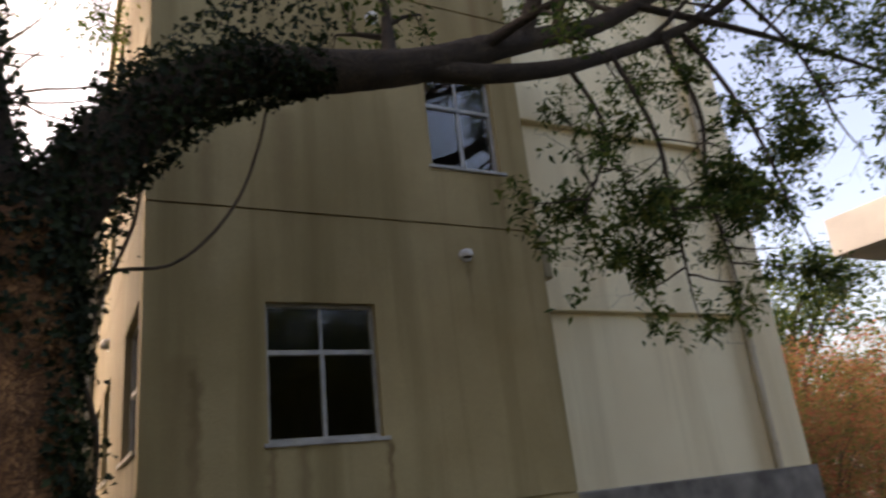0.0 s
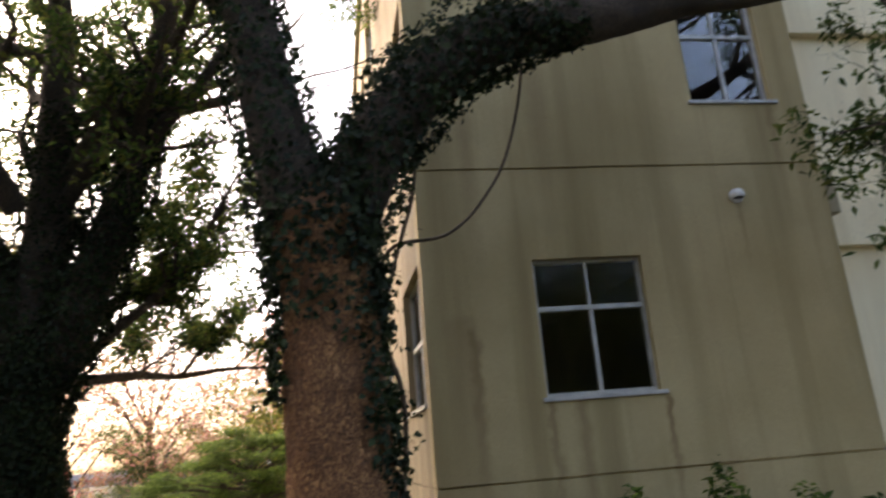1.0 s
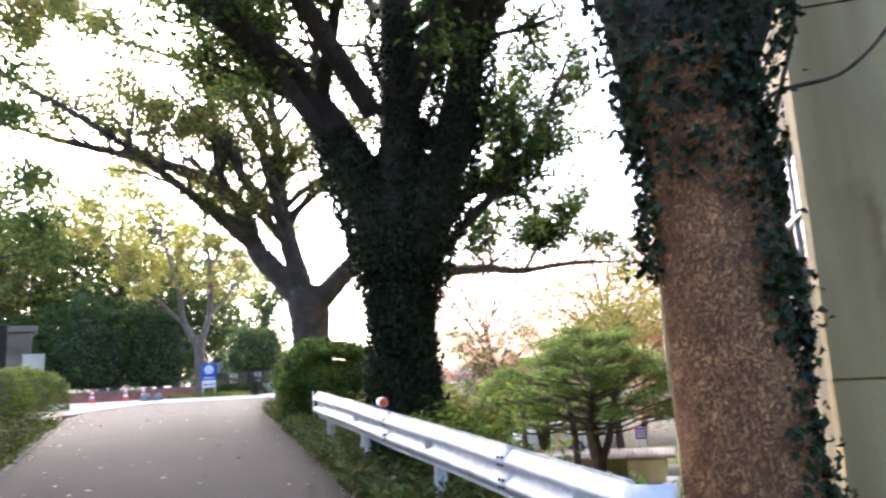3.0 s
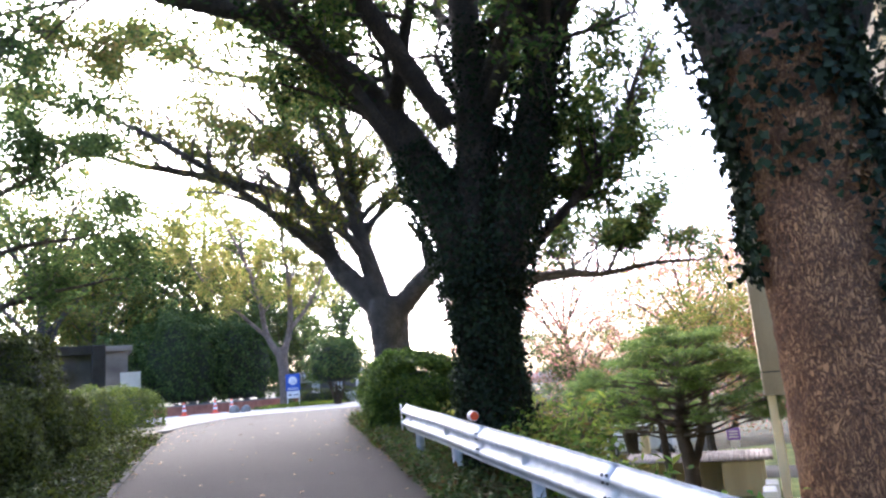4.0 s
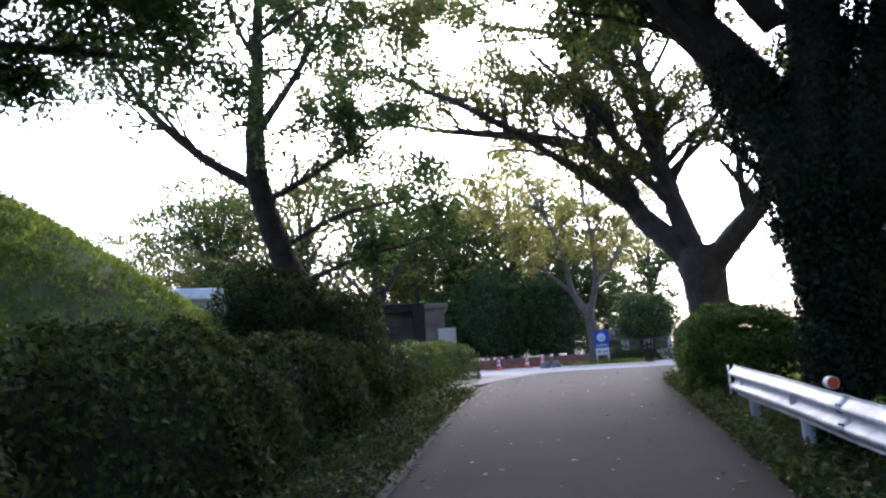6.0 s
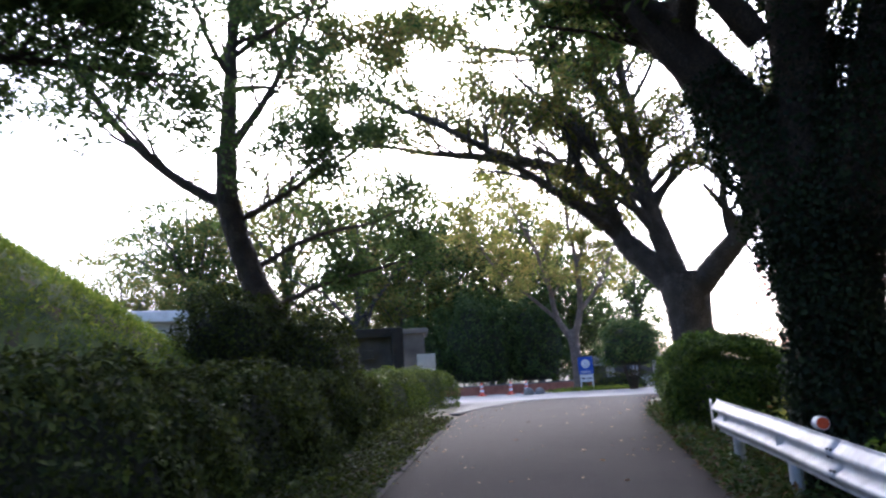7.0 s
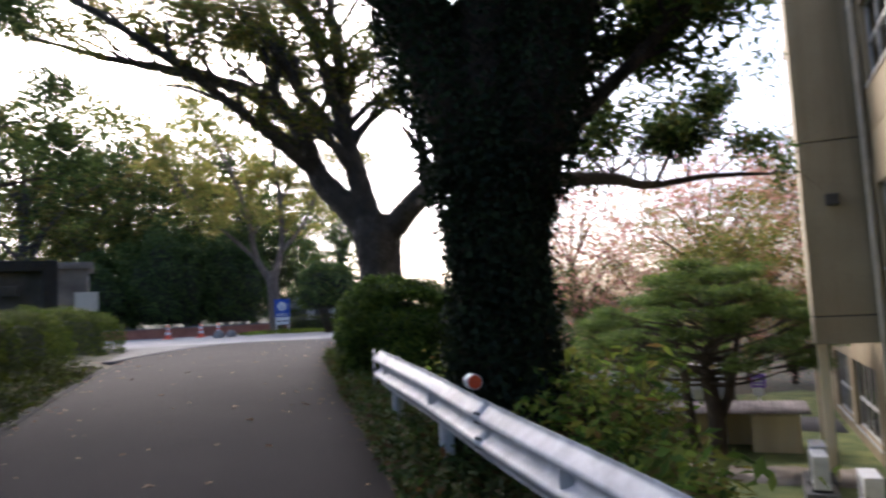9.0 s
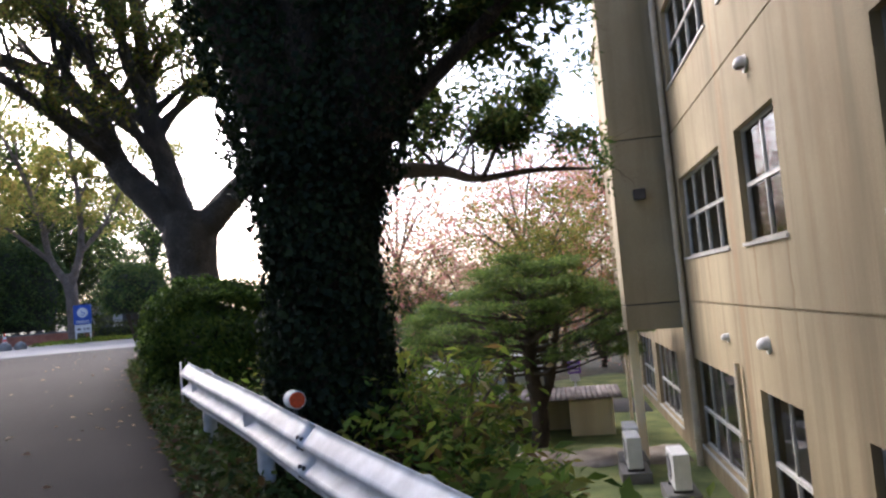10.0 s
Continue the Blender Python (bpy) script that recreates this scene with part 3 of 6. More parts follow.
panel("recessed_wall", (EX, RY, 0), (1, 0, 0), (0, -1, 0), RX - EX, 0.95, TOP, [], [], WALL_PALE, building, 0.25, "recessed wall between level beams, colour raised for the open skylight on it")
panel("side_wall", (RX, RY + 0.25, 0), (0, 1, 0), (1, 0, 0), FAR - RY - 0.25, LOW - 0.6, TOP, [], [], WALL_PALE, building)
panel("back_wall", (FX, FAR, 0), (1, 0, 0), (0, 1, 0), RX - FX, LOW - 0.6, TOP, [], [], WALL, building)
boxed("plinth", (EX + 0.01, RY - 0.35, LOW - 0.6), (RX + 0.02, RY + 0.2, 0.95), PLINTH, building, 0.02, "dark stained concrete plinth")
for za, zb in ((4.02, 4.83), (7.85, 8.62), (11.6, 12.28)):
    boxed("beam", (EX + 0.003, RY - 0.16, za), (RX + 0.01, RY - 0.003, zb), WALL_PALE, building, 0.012, "proud level beam")
boxed("pilaster", (13.16, RY - 0.20, 0.951), (RX + 0.03, RY - 0.003, TOP - 0.1), WALL_PALE, building, 0.012, "corner pier")
boxed("beam_end", (EX + 0.002, EY + 0.004, 4.03), (EX + 0.16, RY - 0.17, 4.72), WALL, building, 0.012, "beam showing past the corner")
boxed("roof", (FX - 0.12, EY - 0.12, TOP + 0.002), (EX + 0.1, RY - 0.1, TOP + 0.3), WALL, building, 0.02, "flat roof with a shallow eave")
boxed("roof", (FX - 0.12, RY - 0.097, TOP + 0.002), (RX + 0.12, FAR + 0.1, TOP + 0.3), WALL, building, 0.02)
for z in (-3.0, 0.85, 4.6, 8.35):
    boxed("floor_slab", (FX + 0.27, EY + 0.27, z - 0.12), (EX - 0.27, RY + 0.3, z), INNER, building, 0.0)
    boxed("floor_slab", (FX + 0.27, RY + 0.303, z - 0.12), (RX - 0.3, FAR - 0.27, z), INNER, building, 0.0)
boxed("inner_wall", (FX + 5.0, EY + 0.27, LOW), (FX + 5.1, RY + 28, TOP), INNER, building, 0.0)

# overhanging stair block beyond the downpipe
MY = 21.25
boxed("stair_block", (0.03, MY, 0.42), (FX - 0.003, 22.2, 0.985), WALL, building, 0.01, "overhanging block of the same grey-cream render")
boxed("stair_block", (0.03, MY, 1.015), (FX - 0.003, 22.2, 4.735), WALL, building, 0.01)
boxed("stair_block", (0.03, MY, 4.765), (FX - 0.003, 22.2, 8.485), WALL, building, 0.01)
boxed("stair_block", (0.03, MY, 8.515), (FX - 0.003, 22.2, 9.75), WALL, building, 0.01)
boxed("joint", (0.06, MY + 0.03, 0.9), (FX - 0.01, 22.1, 8.6), GROOVE, building, 0.0)
boxed("pier", (0.10, 21.9, LOW - 0.4), (0.30, 22.1, 0.418), WALL_PALE, building, 0.01, "slender pale pier under the block")

WLAB = "two-light aluminium sliding window with a transom, dark inside"
nw = 1
for k, (a, z0, b, z1) in enumerate(end_holes):
    window((FX + a, EY, 0), (1, 0, 0), (0, -1, 0), b - a, z0, z1, 2, z0 + (z1 - z0) * 0.635, False, "window_%d" % nw, WLAB)
    nw += 1
for k, (a, z0, b, z1) in enumerate(f_holes):
    window((FX, EY + 0.25 + a, 0), (0, 1, 0), (-1, 0, 0), b - a, z0, z1, 2 if b - a < 2.5 else 4, z0 + (z1 - z0) * (0.5 if z0 > 0 else 0.42), True, "window_%d" % nw,
           "aluminium window with faded curtains, glass reflecting the trees" if b - a < 2.5 else "wide four-light aluminium window with faded curtains")
    nw += 1


def ring(bm, c, axis, r, depth, seg=20):
    m = Matrix.Translation(c) @ Vector(axis).to_track_quat("Z", "Y").to_matrix().to_4x4()
    return bmesh.ops.create_cone(bm, cap_ends=True, segments=seg, radius1=r, radius2=r, depth=depth, matrix=m)


def vent_hood(at, nrm, r=0.085):
    """A round wall vent: flange, and a hooded cowl that opens downwards."""
    v = thing("wall_vent", "small round white hooded vent on the stained wall", "vent", at, "wall vents")
    bm = bmesh.new()
    ring(bm, Vector(nrm) * 0.01, nrm, r * 1.15, 0.02)
    part("flange", bm, PAINT_W, v)
    bm = bmesh.new()
    bmesh.ops.create_uvsphere(bm, u_segments=16, v_segments=10, radius=r)
    for q in bm.verts:
        q.co.z = max(q.co.z, -r * 0.45)
        q.co = q.co + Vector(nrm) * 0.055
    part("cowl", bm, PAINT_W, v)
    bm = bmesh.new()
    ring(bm, Vector(nrm) * 0.06 - Vector((0, 0, r * 0.47)), (0, 0, 1), r * 0.75, 0.012)
    part("grille", bm, DARK, v, "dark grille")
    return v


vent_hood((5.60, EY, 4.30), (0, -1, 0))
vent_hood((4.45, EY, 8.0), (0, -1, 0))
vent_hood((FX, 14.85, 4.38), (-1, 0, 0), 0.11)
vent_hood((FX, 15.28, 0.47), (-1, 0, 0), 0.11)
vent_hood((FX, 17.66, 0.42), (-1, 0, 0), 0.07)


def downpipe(x, y, z0, z1, r, axis, brackets, label):
    p = thing("downpipe", label, "pipe", (x, y, 0))
    V, F = tube([(0, 0, z0), (0, 0, (z0 + z1) / 2), (0, 0, z1)], [r, r, r], 14)
    raw("pipe", V, F, PIPE, p, "", True)
    for z in brackets:
        bm = bmesh.new()
        ring(bm, (0, 0, z), (0, 0, 1), r * 1.25, 0.05, 14)
        part("collar", bm, PIPE, p)
        a = Vector(axis)
        bm = bmesh.new()
        box(bm, -0.015 - 0.07 * abs(a.x), -0.015 - 0.07 * abs(a.y), z - 0.015, 0.015 + 0.07 * abs(a.x), 0.015 + 0.07 * abs(a.y), z + 0.015)
        part("bracket", bm, DARK, p)
    return p


downpipe(FX - 0.10, 21.1, LOW - 0.4, TOP, 0.075, (1, 0, 0), [-0.6, 2.2, 4.2, 7.5, -2.0], "tall grey-cream downpipe on the facade beside the stair block")
downpipe(FX - 0.08, 16.95, LOW - 0.4, 0.05, 0.045, (1, 0, 0), [-1.2], "short cream pipe rising between the ground-floor windows")
downpipe(12.97, RY - 0.26, LOW, TOP, 0.07, (0, 1, 0), [1.4, 3.3, 5.6, 8.9], "cream downpipe in the corner of the recessed wall")
downpipe(0.45, 27.1, LOW - 0.4, 0.4, 0.05, (1, 0, 0), [-1.5], "white pipe below the stair block")
bm = bmesh.new()
box(bm, 0, 0, 0, 0.26, 0.16, 0.24, 0.015)
lamp_box = part("wall_lamp", bm, DARK)
lamp_box.location = (0.46, MY - 0.163, 3.35)
tagged(lamp_box, "small dark box lamp fixed to the grey block", "wall lamp")

# concrete canopy of a neighbouring building
canopy = tagged(new("neighbour_building"), "pale concrete building with a thick flat canopy, partly seen", "building")
boxed("canopy", (22.2, 2.0, 6.95), (34.0, 14.0, 8.2), PALECONC, canopy, 0.02, "thick pale concrete canopy edge")
boxed("wall", (26.0, 2.5, LOW - 0.3), (33.5, 10.0, 6.947), PALECONC, canopy, 0.02)

# ---- guard rail ----
def guard_rail():
    r = tagged(new("guard_rail"), "dented white galvanised double-wave guard rail with round posts, along the bank", "guard rail")
    a, b = np.array([-0.37, 5.18]), np.array([-4.85, 10.72])
    L = np.linalg.norm(b - a)
    d = (b - a) / L
    nn = np.array([d[1], -d[0]])
    prof = [(0.012, -0.008), (0.0, 0.004), (0.022, 0.022), (0.072, 0.072), (0.082, 0.084), (0.082, 0.104), (0.068, 0.116), (0.016, 0.148), (0.010, 0.170), (0.016, 0.192), (0.068, 0.224), (0.082, 0.236), (0.082, 0.256), (0.072, 0.268), (0.022, 0.318), (0.0, 0.336), (0.012, 0.348)]

    def zt(s):
        return 0.295 + 0.485 * s / L

    def piece(s0, s1, push, name):
        S = np.linspace(s0, s1, 24)
        V = []
        for s in S:
            bend = 0.010 * math.sin(s * 2.1) + push
            for (o, h) in prof:
                p = a + d * s - nn * (o + bend)
                V.append((p[0], p[1], zt(s) + h))
        w = len(prof)
        i, j = np.meshgrid(np.arange(len(S) - 1), np.arange(w - 1), indexing="ij")
        F = np.stack([i * w + j, i * w + j + 1, (i + 1) * w + j + 1, (i + 1) * w + j], -1).reshape(-1, 4)
        ob = raw(name, V, F, STEEL, r, "", False)
        md = ob.modifiers.new("thick", "SOLIDIFY")
        md.thickness = 0.005
        return ob

    cuts = [0.0, L * 0.20, L * 0.56, L]
    for k in range(3):
        piece(cuts[k] - (0.12 if k else 0), cuts[k + 1], 0.004 * k, "beam")
    for s in cuts[1:3]:
        for h in (0.07, 0.12, 0.22, 0.27):
            for o in (-0.03, -0.09):
                p = a + d * (s + o) - nn * 0.085
                bm = bmesh.new()
                bmesh.ops.create_uvsphere(bm, u_segments=8, v_segments=6, radius=0.013, matrix=Matrix.Translation((p[0], p[1], zt(s) + h)))
                part("bolt", bm, DARK, r, "dark bolt head")
    for s, sign in ((L, 1), (0.0, -1)):
        V = []
        for f in np.linspace(0, 1, 9):
            ang = f * math.pi * 0.55
            if sign > 0:
                p = a + d * (s - 0.02 + 0.26 * f) - nn * (0.088 - 0.05 * f * f)
            else:
                p = a + d * (s + sign * 0.20 * math.sin(ang)) - nn * (0.086 - 0.16 * (1 - math.cos(ang)))
            for h in (-0.005, 0.11, 0.23, 0.345):
                V.append((p[0], p[1], zt(s) + h))
        i, j = np.meshgrid(np.arange(8), np.arange(3), indexing="ij")
        F = np.stack([i * 4 + j, i * 4 + j + 1, (i + 1) * 4 + j + 1, (i + 1) * 4 + j], -1).reshape(-1, 4)
        ob = raw("end_plate", V, F, STEEL, r, "curved flat end plate", True)
        ob.modifiers.new("thick", "SOLIDIFY").thickness = 0.006
    for s in (0.5, L * 0.40, L * 0.72, L - 0.35):
        p = a + d * s + nn * 0.07
        bm = bmesh.new()
        ring(bm, (p[0], p[1], zt(s) - 0.33), (0, 0, 1), 0.057, 1.2, 18)
        bmesh.ops.create_uvsphere(bm, u_segments=18, v_segments=8, radius=0.057, matrix=Matrix.Translation((p[0], p[1], zt(s) + 0.25)))
        part("post", bm, STEEL, r, "round steel post")
        bm = bmesh.new()
        q = a + d * s - nn * 0.0
        box(bm, q[0] - 0.05, q[1] - 0.05, zt(s) + 0.12, q[0] + 0.05, q[1] + 0.05, zt(s) + 0.22, 0.006)
        part("bracket", bm, STEEL, r)
    for s in (L * 0.602,):
        p = a + d * s + nn * 0.02
        ax = Vector((d[0], d[1], 0))
        bm = bmesh.new()
        ring(bm, (p[0], p[1], zt(s) + 0.41), ax, 0.052, 0.09, 24)
        rf = part("reflector", bm, PAINT_W, r, "round white-backed delineator")
        for sg in (-1, 1):
            c = Vector((p[0], p[1], zt(s) + 0.41)) + ax * 0.047 * sg
            bm = bmesh.new()
            ring(bm, c, ax, 0.046, 0.008, 24)
            part("lens", bm, ORANGE, rf, "orange reflector lens")
        bm = bmesh.new()
        ring(bm, (p[0], p[1], zt(s) + 0.36), (0, 0, 1), 0.014, 0.10, 8)
        part("stalk", bm, DARK, r)
    return r


guard_rail()

# ---- trees ----
def grow(p, d, length, r, depth, rng, tubes, tips, sway=0.35, lift=0.15, kids=4):
    """A bending limb with side shoots; fills tubes, and tips with places for leaves."""
    n = 5
    pts, dirs = [np.array(p, float)], []
    d = np.array(d, float) / np.linalg.norm(d)
    for k in range(n):
        d = d + rng.normal(0, sway / n * 1.6, 3) + np.array([0, 0, lift / n])
        d /= np.linalg.norm(d)
        pts.append(pts[-1] + d * length / n)
        dirs.append(d)
    rad = np.linspace(r, r * 0.35, n + 1)
    tubes.append(tube(pts, rad, 7 if r > 0.05 else 4))
    if depth == 0:
        tips.append((np.array(pts[1:]), length))
        return
    for k in range(kids):
        f = 0.35 + 0.65 * (k + rng.uniform(0, 0.8)) / kids
        i = min(int(f * n), n - 1)
        side = np.cross(dirs[i], rng.normal(0, 1, 3))
        side /= np.linalg.norm(side) + 1e-9
        nd = dirs[i] * 0.55 + side * 0.85
        grow(pts[i + 1], nd, length * rng.uniform(0.45, 0.7), rad[i + 1] * 0.6, depth - 1, rng, tubes, tips, sway, lift, kids)
    tips.append((np.array(pts[3:]), length * 0.5))


def roughen(V, axis, amount):
    """Pushes bark in and out along the way from the trunk's line."""
    A = np.array(axis, float)
    cx, cy = np.interp(V[:, 2], A[:, 2], A[:, 0]), np.interp(V[:, 2], A[:, 2], A[:, 1])
    out = np.stack([V[:, 0] - cx, V[:, 1] - cy, np.zeros(len(V))], 1)
    out /= np.linalg.norm(out, axis=1)[:, None] + 1e-9
    a = np.array([noise.noise(Vector((p[0] * 3, p[1] * 3, p[2] * 1.2))) + 0.6 * noise.noise(Vector((p[0] * 11, p[1] * 11, p[2] * 4))) + 0.35 * noise.noise(Vector((p[0] * 26, p[1] * 26, p[2] * 14))) for p in V])
    return V + out * (a * amount)[:, None]


def tree(name, label, base, trunk, trunk_r, limbs, seed, bark, leaf, leaf_size=0.09, per_tip=40, depth=2, kids=4, spread=0.35, ivy=None, group="", lift=0.15, bark_label="", droop=0.2, keep=None, sprout=0.25, ivy_size=0.075, limb_shade_bark=None, clump=1.0):
    """trunk: places from the base up; limbs: (places, first radius, last radius, shoots, shoot length)."""
    rng = np.random.default_rng(seed)
    t = thing(name, label, "tree", base, group)
    V, F = tube(trunk, trunk_r, 44, 0.0, rng, 0.06)
    V = roughen(V, trunk, 0.035)
    raw("trunk", V, F, bark, t, bark_label, True)
    tips, twigs = [], []
    for pts, r0, r1, shoots, slen in limbs:
        pts = np.array(pts, float)
        V, F = tube(pts, np.linspace(r0, r1, len(pts)), 16, 0.05, rng, 0.15)
        raw("limb", V, F, limb_shade_bark or bark, t, "", True)
        d = np.r_[0, np.cumsum(np.linalg.norm(np.diff(pts, axis=0), axis=1))]
        for k in range(shoots):
            f = sprout + (1 - sprout) * (k + rng.uniform(0, 1)) / shoots
            u = f * d[-1]
            p = np.array([np.interp(u, d, pts[:, c]) for c in range(3)])
            q = np.array([np.interp(min(u + 0.3, d[-1] + 0.001), d, pts[:, c]) for c in range(3)])
            ax = (q - p) / (np.linalg.norm(q - p) + 1e-9) if u + 0.31 < d[-1] else (pts[-1] - pts[-2]) / np.linalg.norm(pts[-1] - pts[-2])
            side = np.cross(ax, rng.normal(0, 1, 3))
            side /= np.linalg.norm(side) + 1e-9
            if side[2] < -0.3:
                side[2] *= -0.3
            grow(p, ax * 0.5 + side * 0.8 + np.array([0, 0, 0.15]), slen * rng.uniform(0.6, 1.2), max(r0 + (r1 - r0) * f, 0.03) * 0.5, depth, rng, twigs, tips, 0.4, lift, kids)
        grow(pts[-1], pts[-1] - pts[-2], slen, r1 * 0.9, depth, rng, twigs, tips, 0.4, lift, kids)
    if twigs:
        V, F = joined(twigs)
        ob = raw("twig_growth", V, F, limb_shade_bark or bark, t, "", True)
        ob["kind"] = "stuff"
    P = []
    for pts, ln in tips:
        k = max(3, int(per_tip * (0.5 + rng.uniform()) * min(1.0, (ln / 0.6) ** 1.3)))
        f = rng.uniform(0, len(pts) - 1.001, k)
        i = f.astype(int)
        q = pts[i] + (pts[np.minimum(i + 1, len(pts) - 1)] - pts[i]) * (f - i)[:, None]
        P.append(q + rng.normal(0, spread * min(1.0, 0.35 + ln * 0.4), (k, 3)) * np.array([1, 1, 0.7]))
    P = np.concatenate(P)
    f = 1.15 / clump
    patch = np.array([noise.noise(Vector((q[0] * f + seed, q[1] * f, q[2] * f * 1.25))) for q in P])
    P = P[patch + rng.normal(0, 0.07, len(P)) > 0.0]
    if keep is not None:
        P = P[keep(P)]
    V, F = leaf_cloud(P, leaf_size, rng, droop=droop)
    ob = raw("crown", V, F, leaf, t)
    ob["kind"] = "stuff"
    if ivy:
        Q, N = [], []
        for pts, rr, count, a0, a1 in ivy:
            pts, rr = np.array(pts, float), np.array(rr, float)
            d = np.r_[0, np.cumsum(np.linalg.norm(np.diff(pts, axis=0), axis=1))]
            u = rng.uniform(0, d[-1], count)
            c = np.stack([np.interp(u, d, pts[:, k]) for k in range(3)], 1)
            ax = np.stack([np.gradient(pts[:, k], d) for k in range(3)], 1)
            ax = np.stack([np.interp(u, d, ax[:, k]) for k in range(3)], 1)
            ang = rng.uniform(a0, a1, count)
            e1 = np.cross(ax, np.array([0.3, 1.0, 0.1]))
            e1 /= np.linalg.norm(e1, axis=1)[:, None]
            e2 = np.cross(ax, e1)
            out = np.cos(ang)[:, None] * e1 + np.sin(ang)[:, None] * e2
            lump = 1 + 0.08 * np.sin(u * 5.0 + ang * 2) + np.abs(rng.normal(0, 0.13, count))
            Q.append(c + out * (np.interp(u, d, rr) * lump)[:, None])
            N.append(out + rng.normal(0, 0.6, (count, 3)))
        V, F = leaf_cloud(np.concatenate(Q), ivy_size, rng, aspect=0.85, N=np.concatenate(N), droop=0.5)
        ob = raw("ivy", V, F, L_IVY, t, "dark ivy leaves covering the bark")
        ob["kind"] = "stuff"
    return t


# the tree with scaling red bark before the end wall
T1 = np.array([0.33, 6.75, -1.35])
t1 = lambda *ps: [tuple(np.array(p) - T1) for p in ps]
tree("big_tree", "old tree with scaling red-brown bark, ivy and a long limb", tuple(T1),
     t1((0.42, 6.75, -1.6), (0.40, 6.75, -0.6), (0.37, 6.75, 0.6), (0.32, 6.78, 1.8), (0.27, 6.8, 2.9), (0.23, 6.84, 3.45), (0.20, 6.87, 3.75)), [0.66, 0.52, 0.46, 0.43, 0.41, 0.44, 0.26],
     [(t1((0.32, 6.85, 3.2), (0.78, 6.85, 4.2), (1.4, 6.8, 4.95), (2.2, 6.8, 5.4), (3.0, 6.8, 5.55), (3.9, 6.8, 5.78), (4.9, 6.8, 6.2), (5.6, 6.8, 6.5), (6.9, 6.8, 7.05), (8.1, 6.7, 7.8)), 0.34, 0.09, 4, 1.8),
      # High crown added above the view to shade end wall and window reflection.
      (t1((5.6, 6.8, 6.5), (6.0, 6.3, 7.7), (7.0, 5.6, 9.0), (8.6, 5.2, 9.9)), 0.12, 0.05, 16, 1.9),
      (t1((4.1, 6.8, 5.78), (5.0, 6.75, 5.88), (6.2, 6.7, 6.2), (7.4, 6.6, 6.7), (8.6, 6.5, 7.3), (10.0, 6.3, 8.3)), 0.14, 0.05, 7, 1.8),
      (t1((6.2, 6.7, 6.2), (6.5, 6.6, 5.4), (6.3, 6.5, 4.8), (5.9, 6.5, 4.1)), 0.035, 0.015, 11, 0.7),
      (t1((6.9, 6.6, 6.5), (7.3, 6.5, 5.2), (7.2, 6.4, 4.2), (7.2, 6.4, 3.2)), 0.04, 0.015, 14, 0.75),
      (t1((7.8, 6.5, 6.9), (8.1, 6.4, 5.6), (7.9, 6.4, 4.6), (8.0, 6.4, 3.5)), 0.04, 0.015, 13, 0.75),
      (t1((8.3, 6.6, 7.2), (8.7, 6.4, 6.3), (9.1, 6.3, 5.2), (9.3, 6.3, 4.4)), 0.045, 0.02, 11, 1.0),
      (t1((7.6, 6.7, 7.5), (9.2, 6.3, 7.2), (11.0, 6.0, 6.9), (12.4, 5.8, 6.6)), 0.06, 0.03, 12, 1.3),
      (t1((9.6, 6.4, 8.0), (10.4, 6.2, 6.9), (10.6, 6.1, 5.9)), 0.04, 0.02, 7, 0.9),
      (t1((0.16, 6.85, 3.15), (-0.1, 6.95, 4.3), (-0.35, 7.05, 5.5), (-0.6, 7.2, 7.2), (-0.5, 7.5, 9.5)), 0.35, 0.16, 8, 2.6),
      # Unseen limb added overhead to shade the facade and end wall.
      (t1((-0.35, 7.05, 5.5), (-0.4, 8.6, 7.6), (-0.3, 10.4, 9.0), (-0.1, 12.2, 10.2)), 0.16, 0.06, 13, 2.1)],
     # Limbs take the darker bark to paint in the shadow on their undersides.
     11, BARK_RED, L_CAMPHOR, 0.12, 48, 2, 4, 0.18, clump=0.8, sprout=0.4, limb_shade_bark=BARK, droop=0.5,
     ivy=[(t1((0.35, 6.75, 0.0), (0.3, 6.8, 2.0), (0.25, 6.82, 3.4), (0.2, 6.85, 4.2)), [0.46, 0.44, 0.44, 0.46], 2300, 2.4, 4.0),
          (t1((0.31, 6.79, 2.3), (0.25, 6.82, 3.0), (0.22, 6.85, 3.6)), [0.44, 0.45, 0.45], 350, 0.7, 6.28),
          (t1((0.29, 6.8, 2.55), (0.25, 6.82, 3.1), (0.22, 6.85, 3.6)), [0.45, 0.46, 0.46], 500, 0.7, 6.28),
          (t1((0.27, 6.8, 2.95), (0.25, 6.82, 3.2), (0.22, 6.85, 3.7)), [0.46, 0.46, 0.42], 600, 0.7, 6.28),
          (t1((0.31, 6.79, 1.9), (0.25, 6.82, 3.0), (0.22, 6.85, 3.6)), [0.43, 0.44, 0.44], 900, -0.7, 0.9),
          (t1((0.45, 6.85, 3.5), (0.80, 6.85, 4.25), (1.4, 6.8, 4.95), (2.2, 6.8, 5.4), (3.0, 6.8, 5.55)), [0.36, 0.36, 0.36, 0.30, 0.18], 3600, 0, 6.28),
          (t1((0.9, 6.8, 4.7), (1.6, 6.8, 5.2), (2.4, 6.8, 5.9), (2.9, 6.8, 6.3)), [0.3, 0.4, 0.45, 0.2], 1300, 0, 6.28),
          (t1((0.1, 6.85, 3.5), (-0.1, 6.95, 4.3), (-0.35, 7.05, 5.5), (-0.6, 7.2, 7.2)), [0.40, 0.36, 0.32, 0.3], 2600, 0, 6.28)], bark_label="scaling red-brown bark")

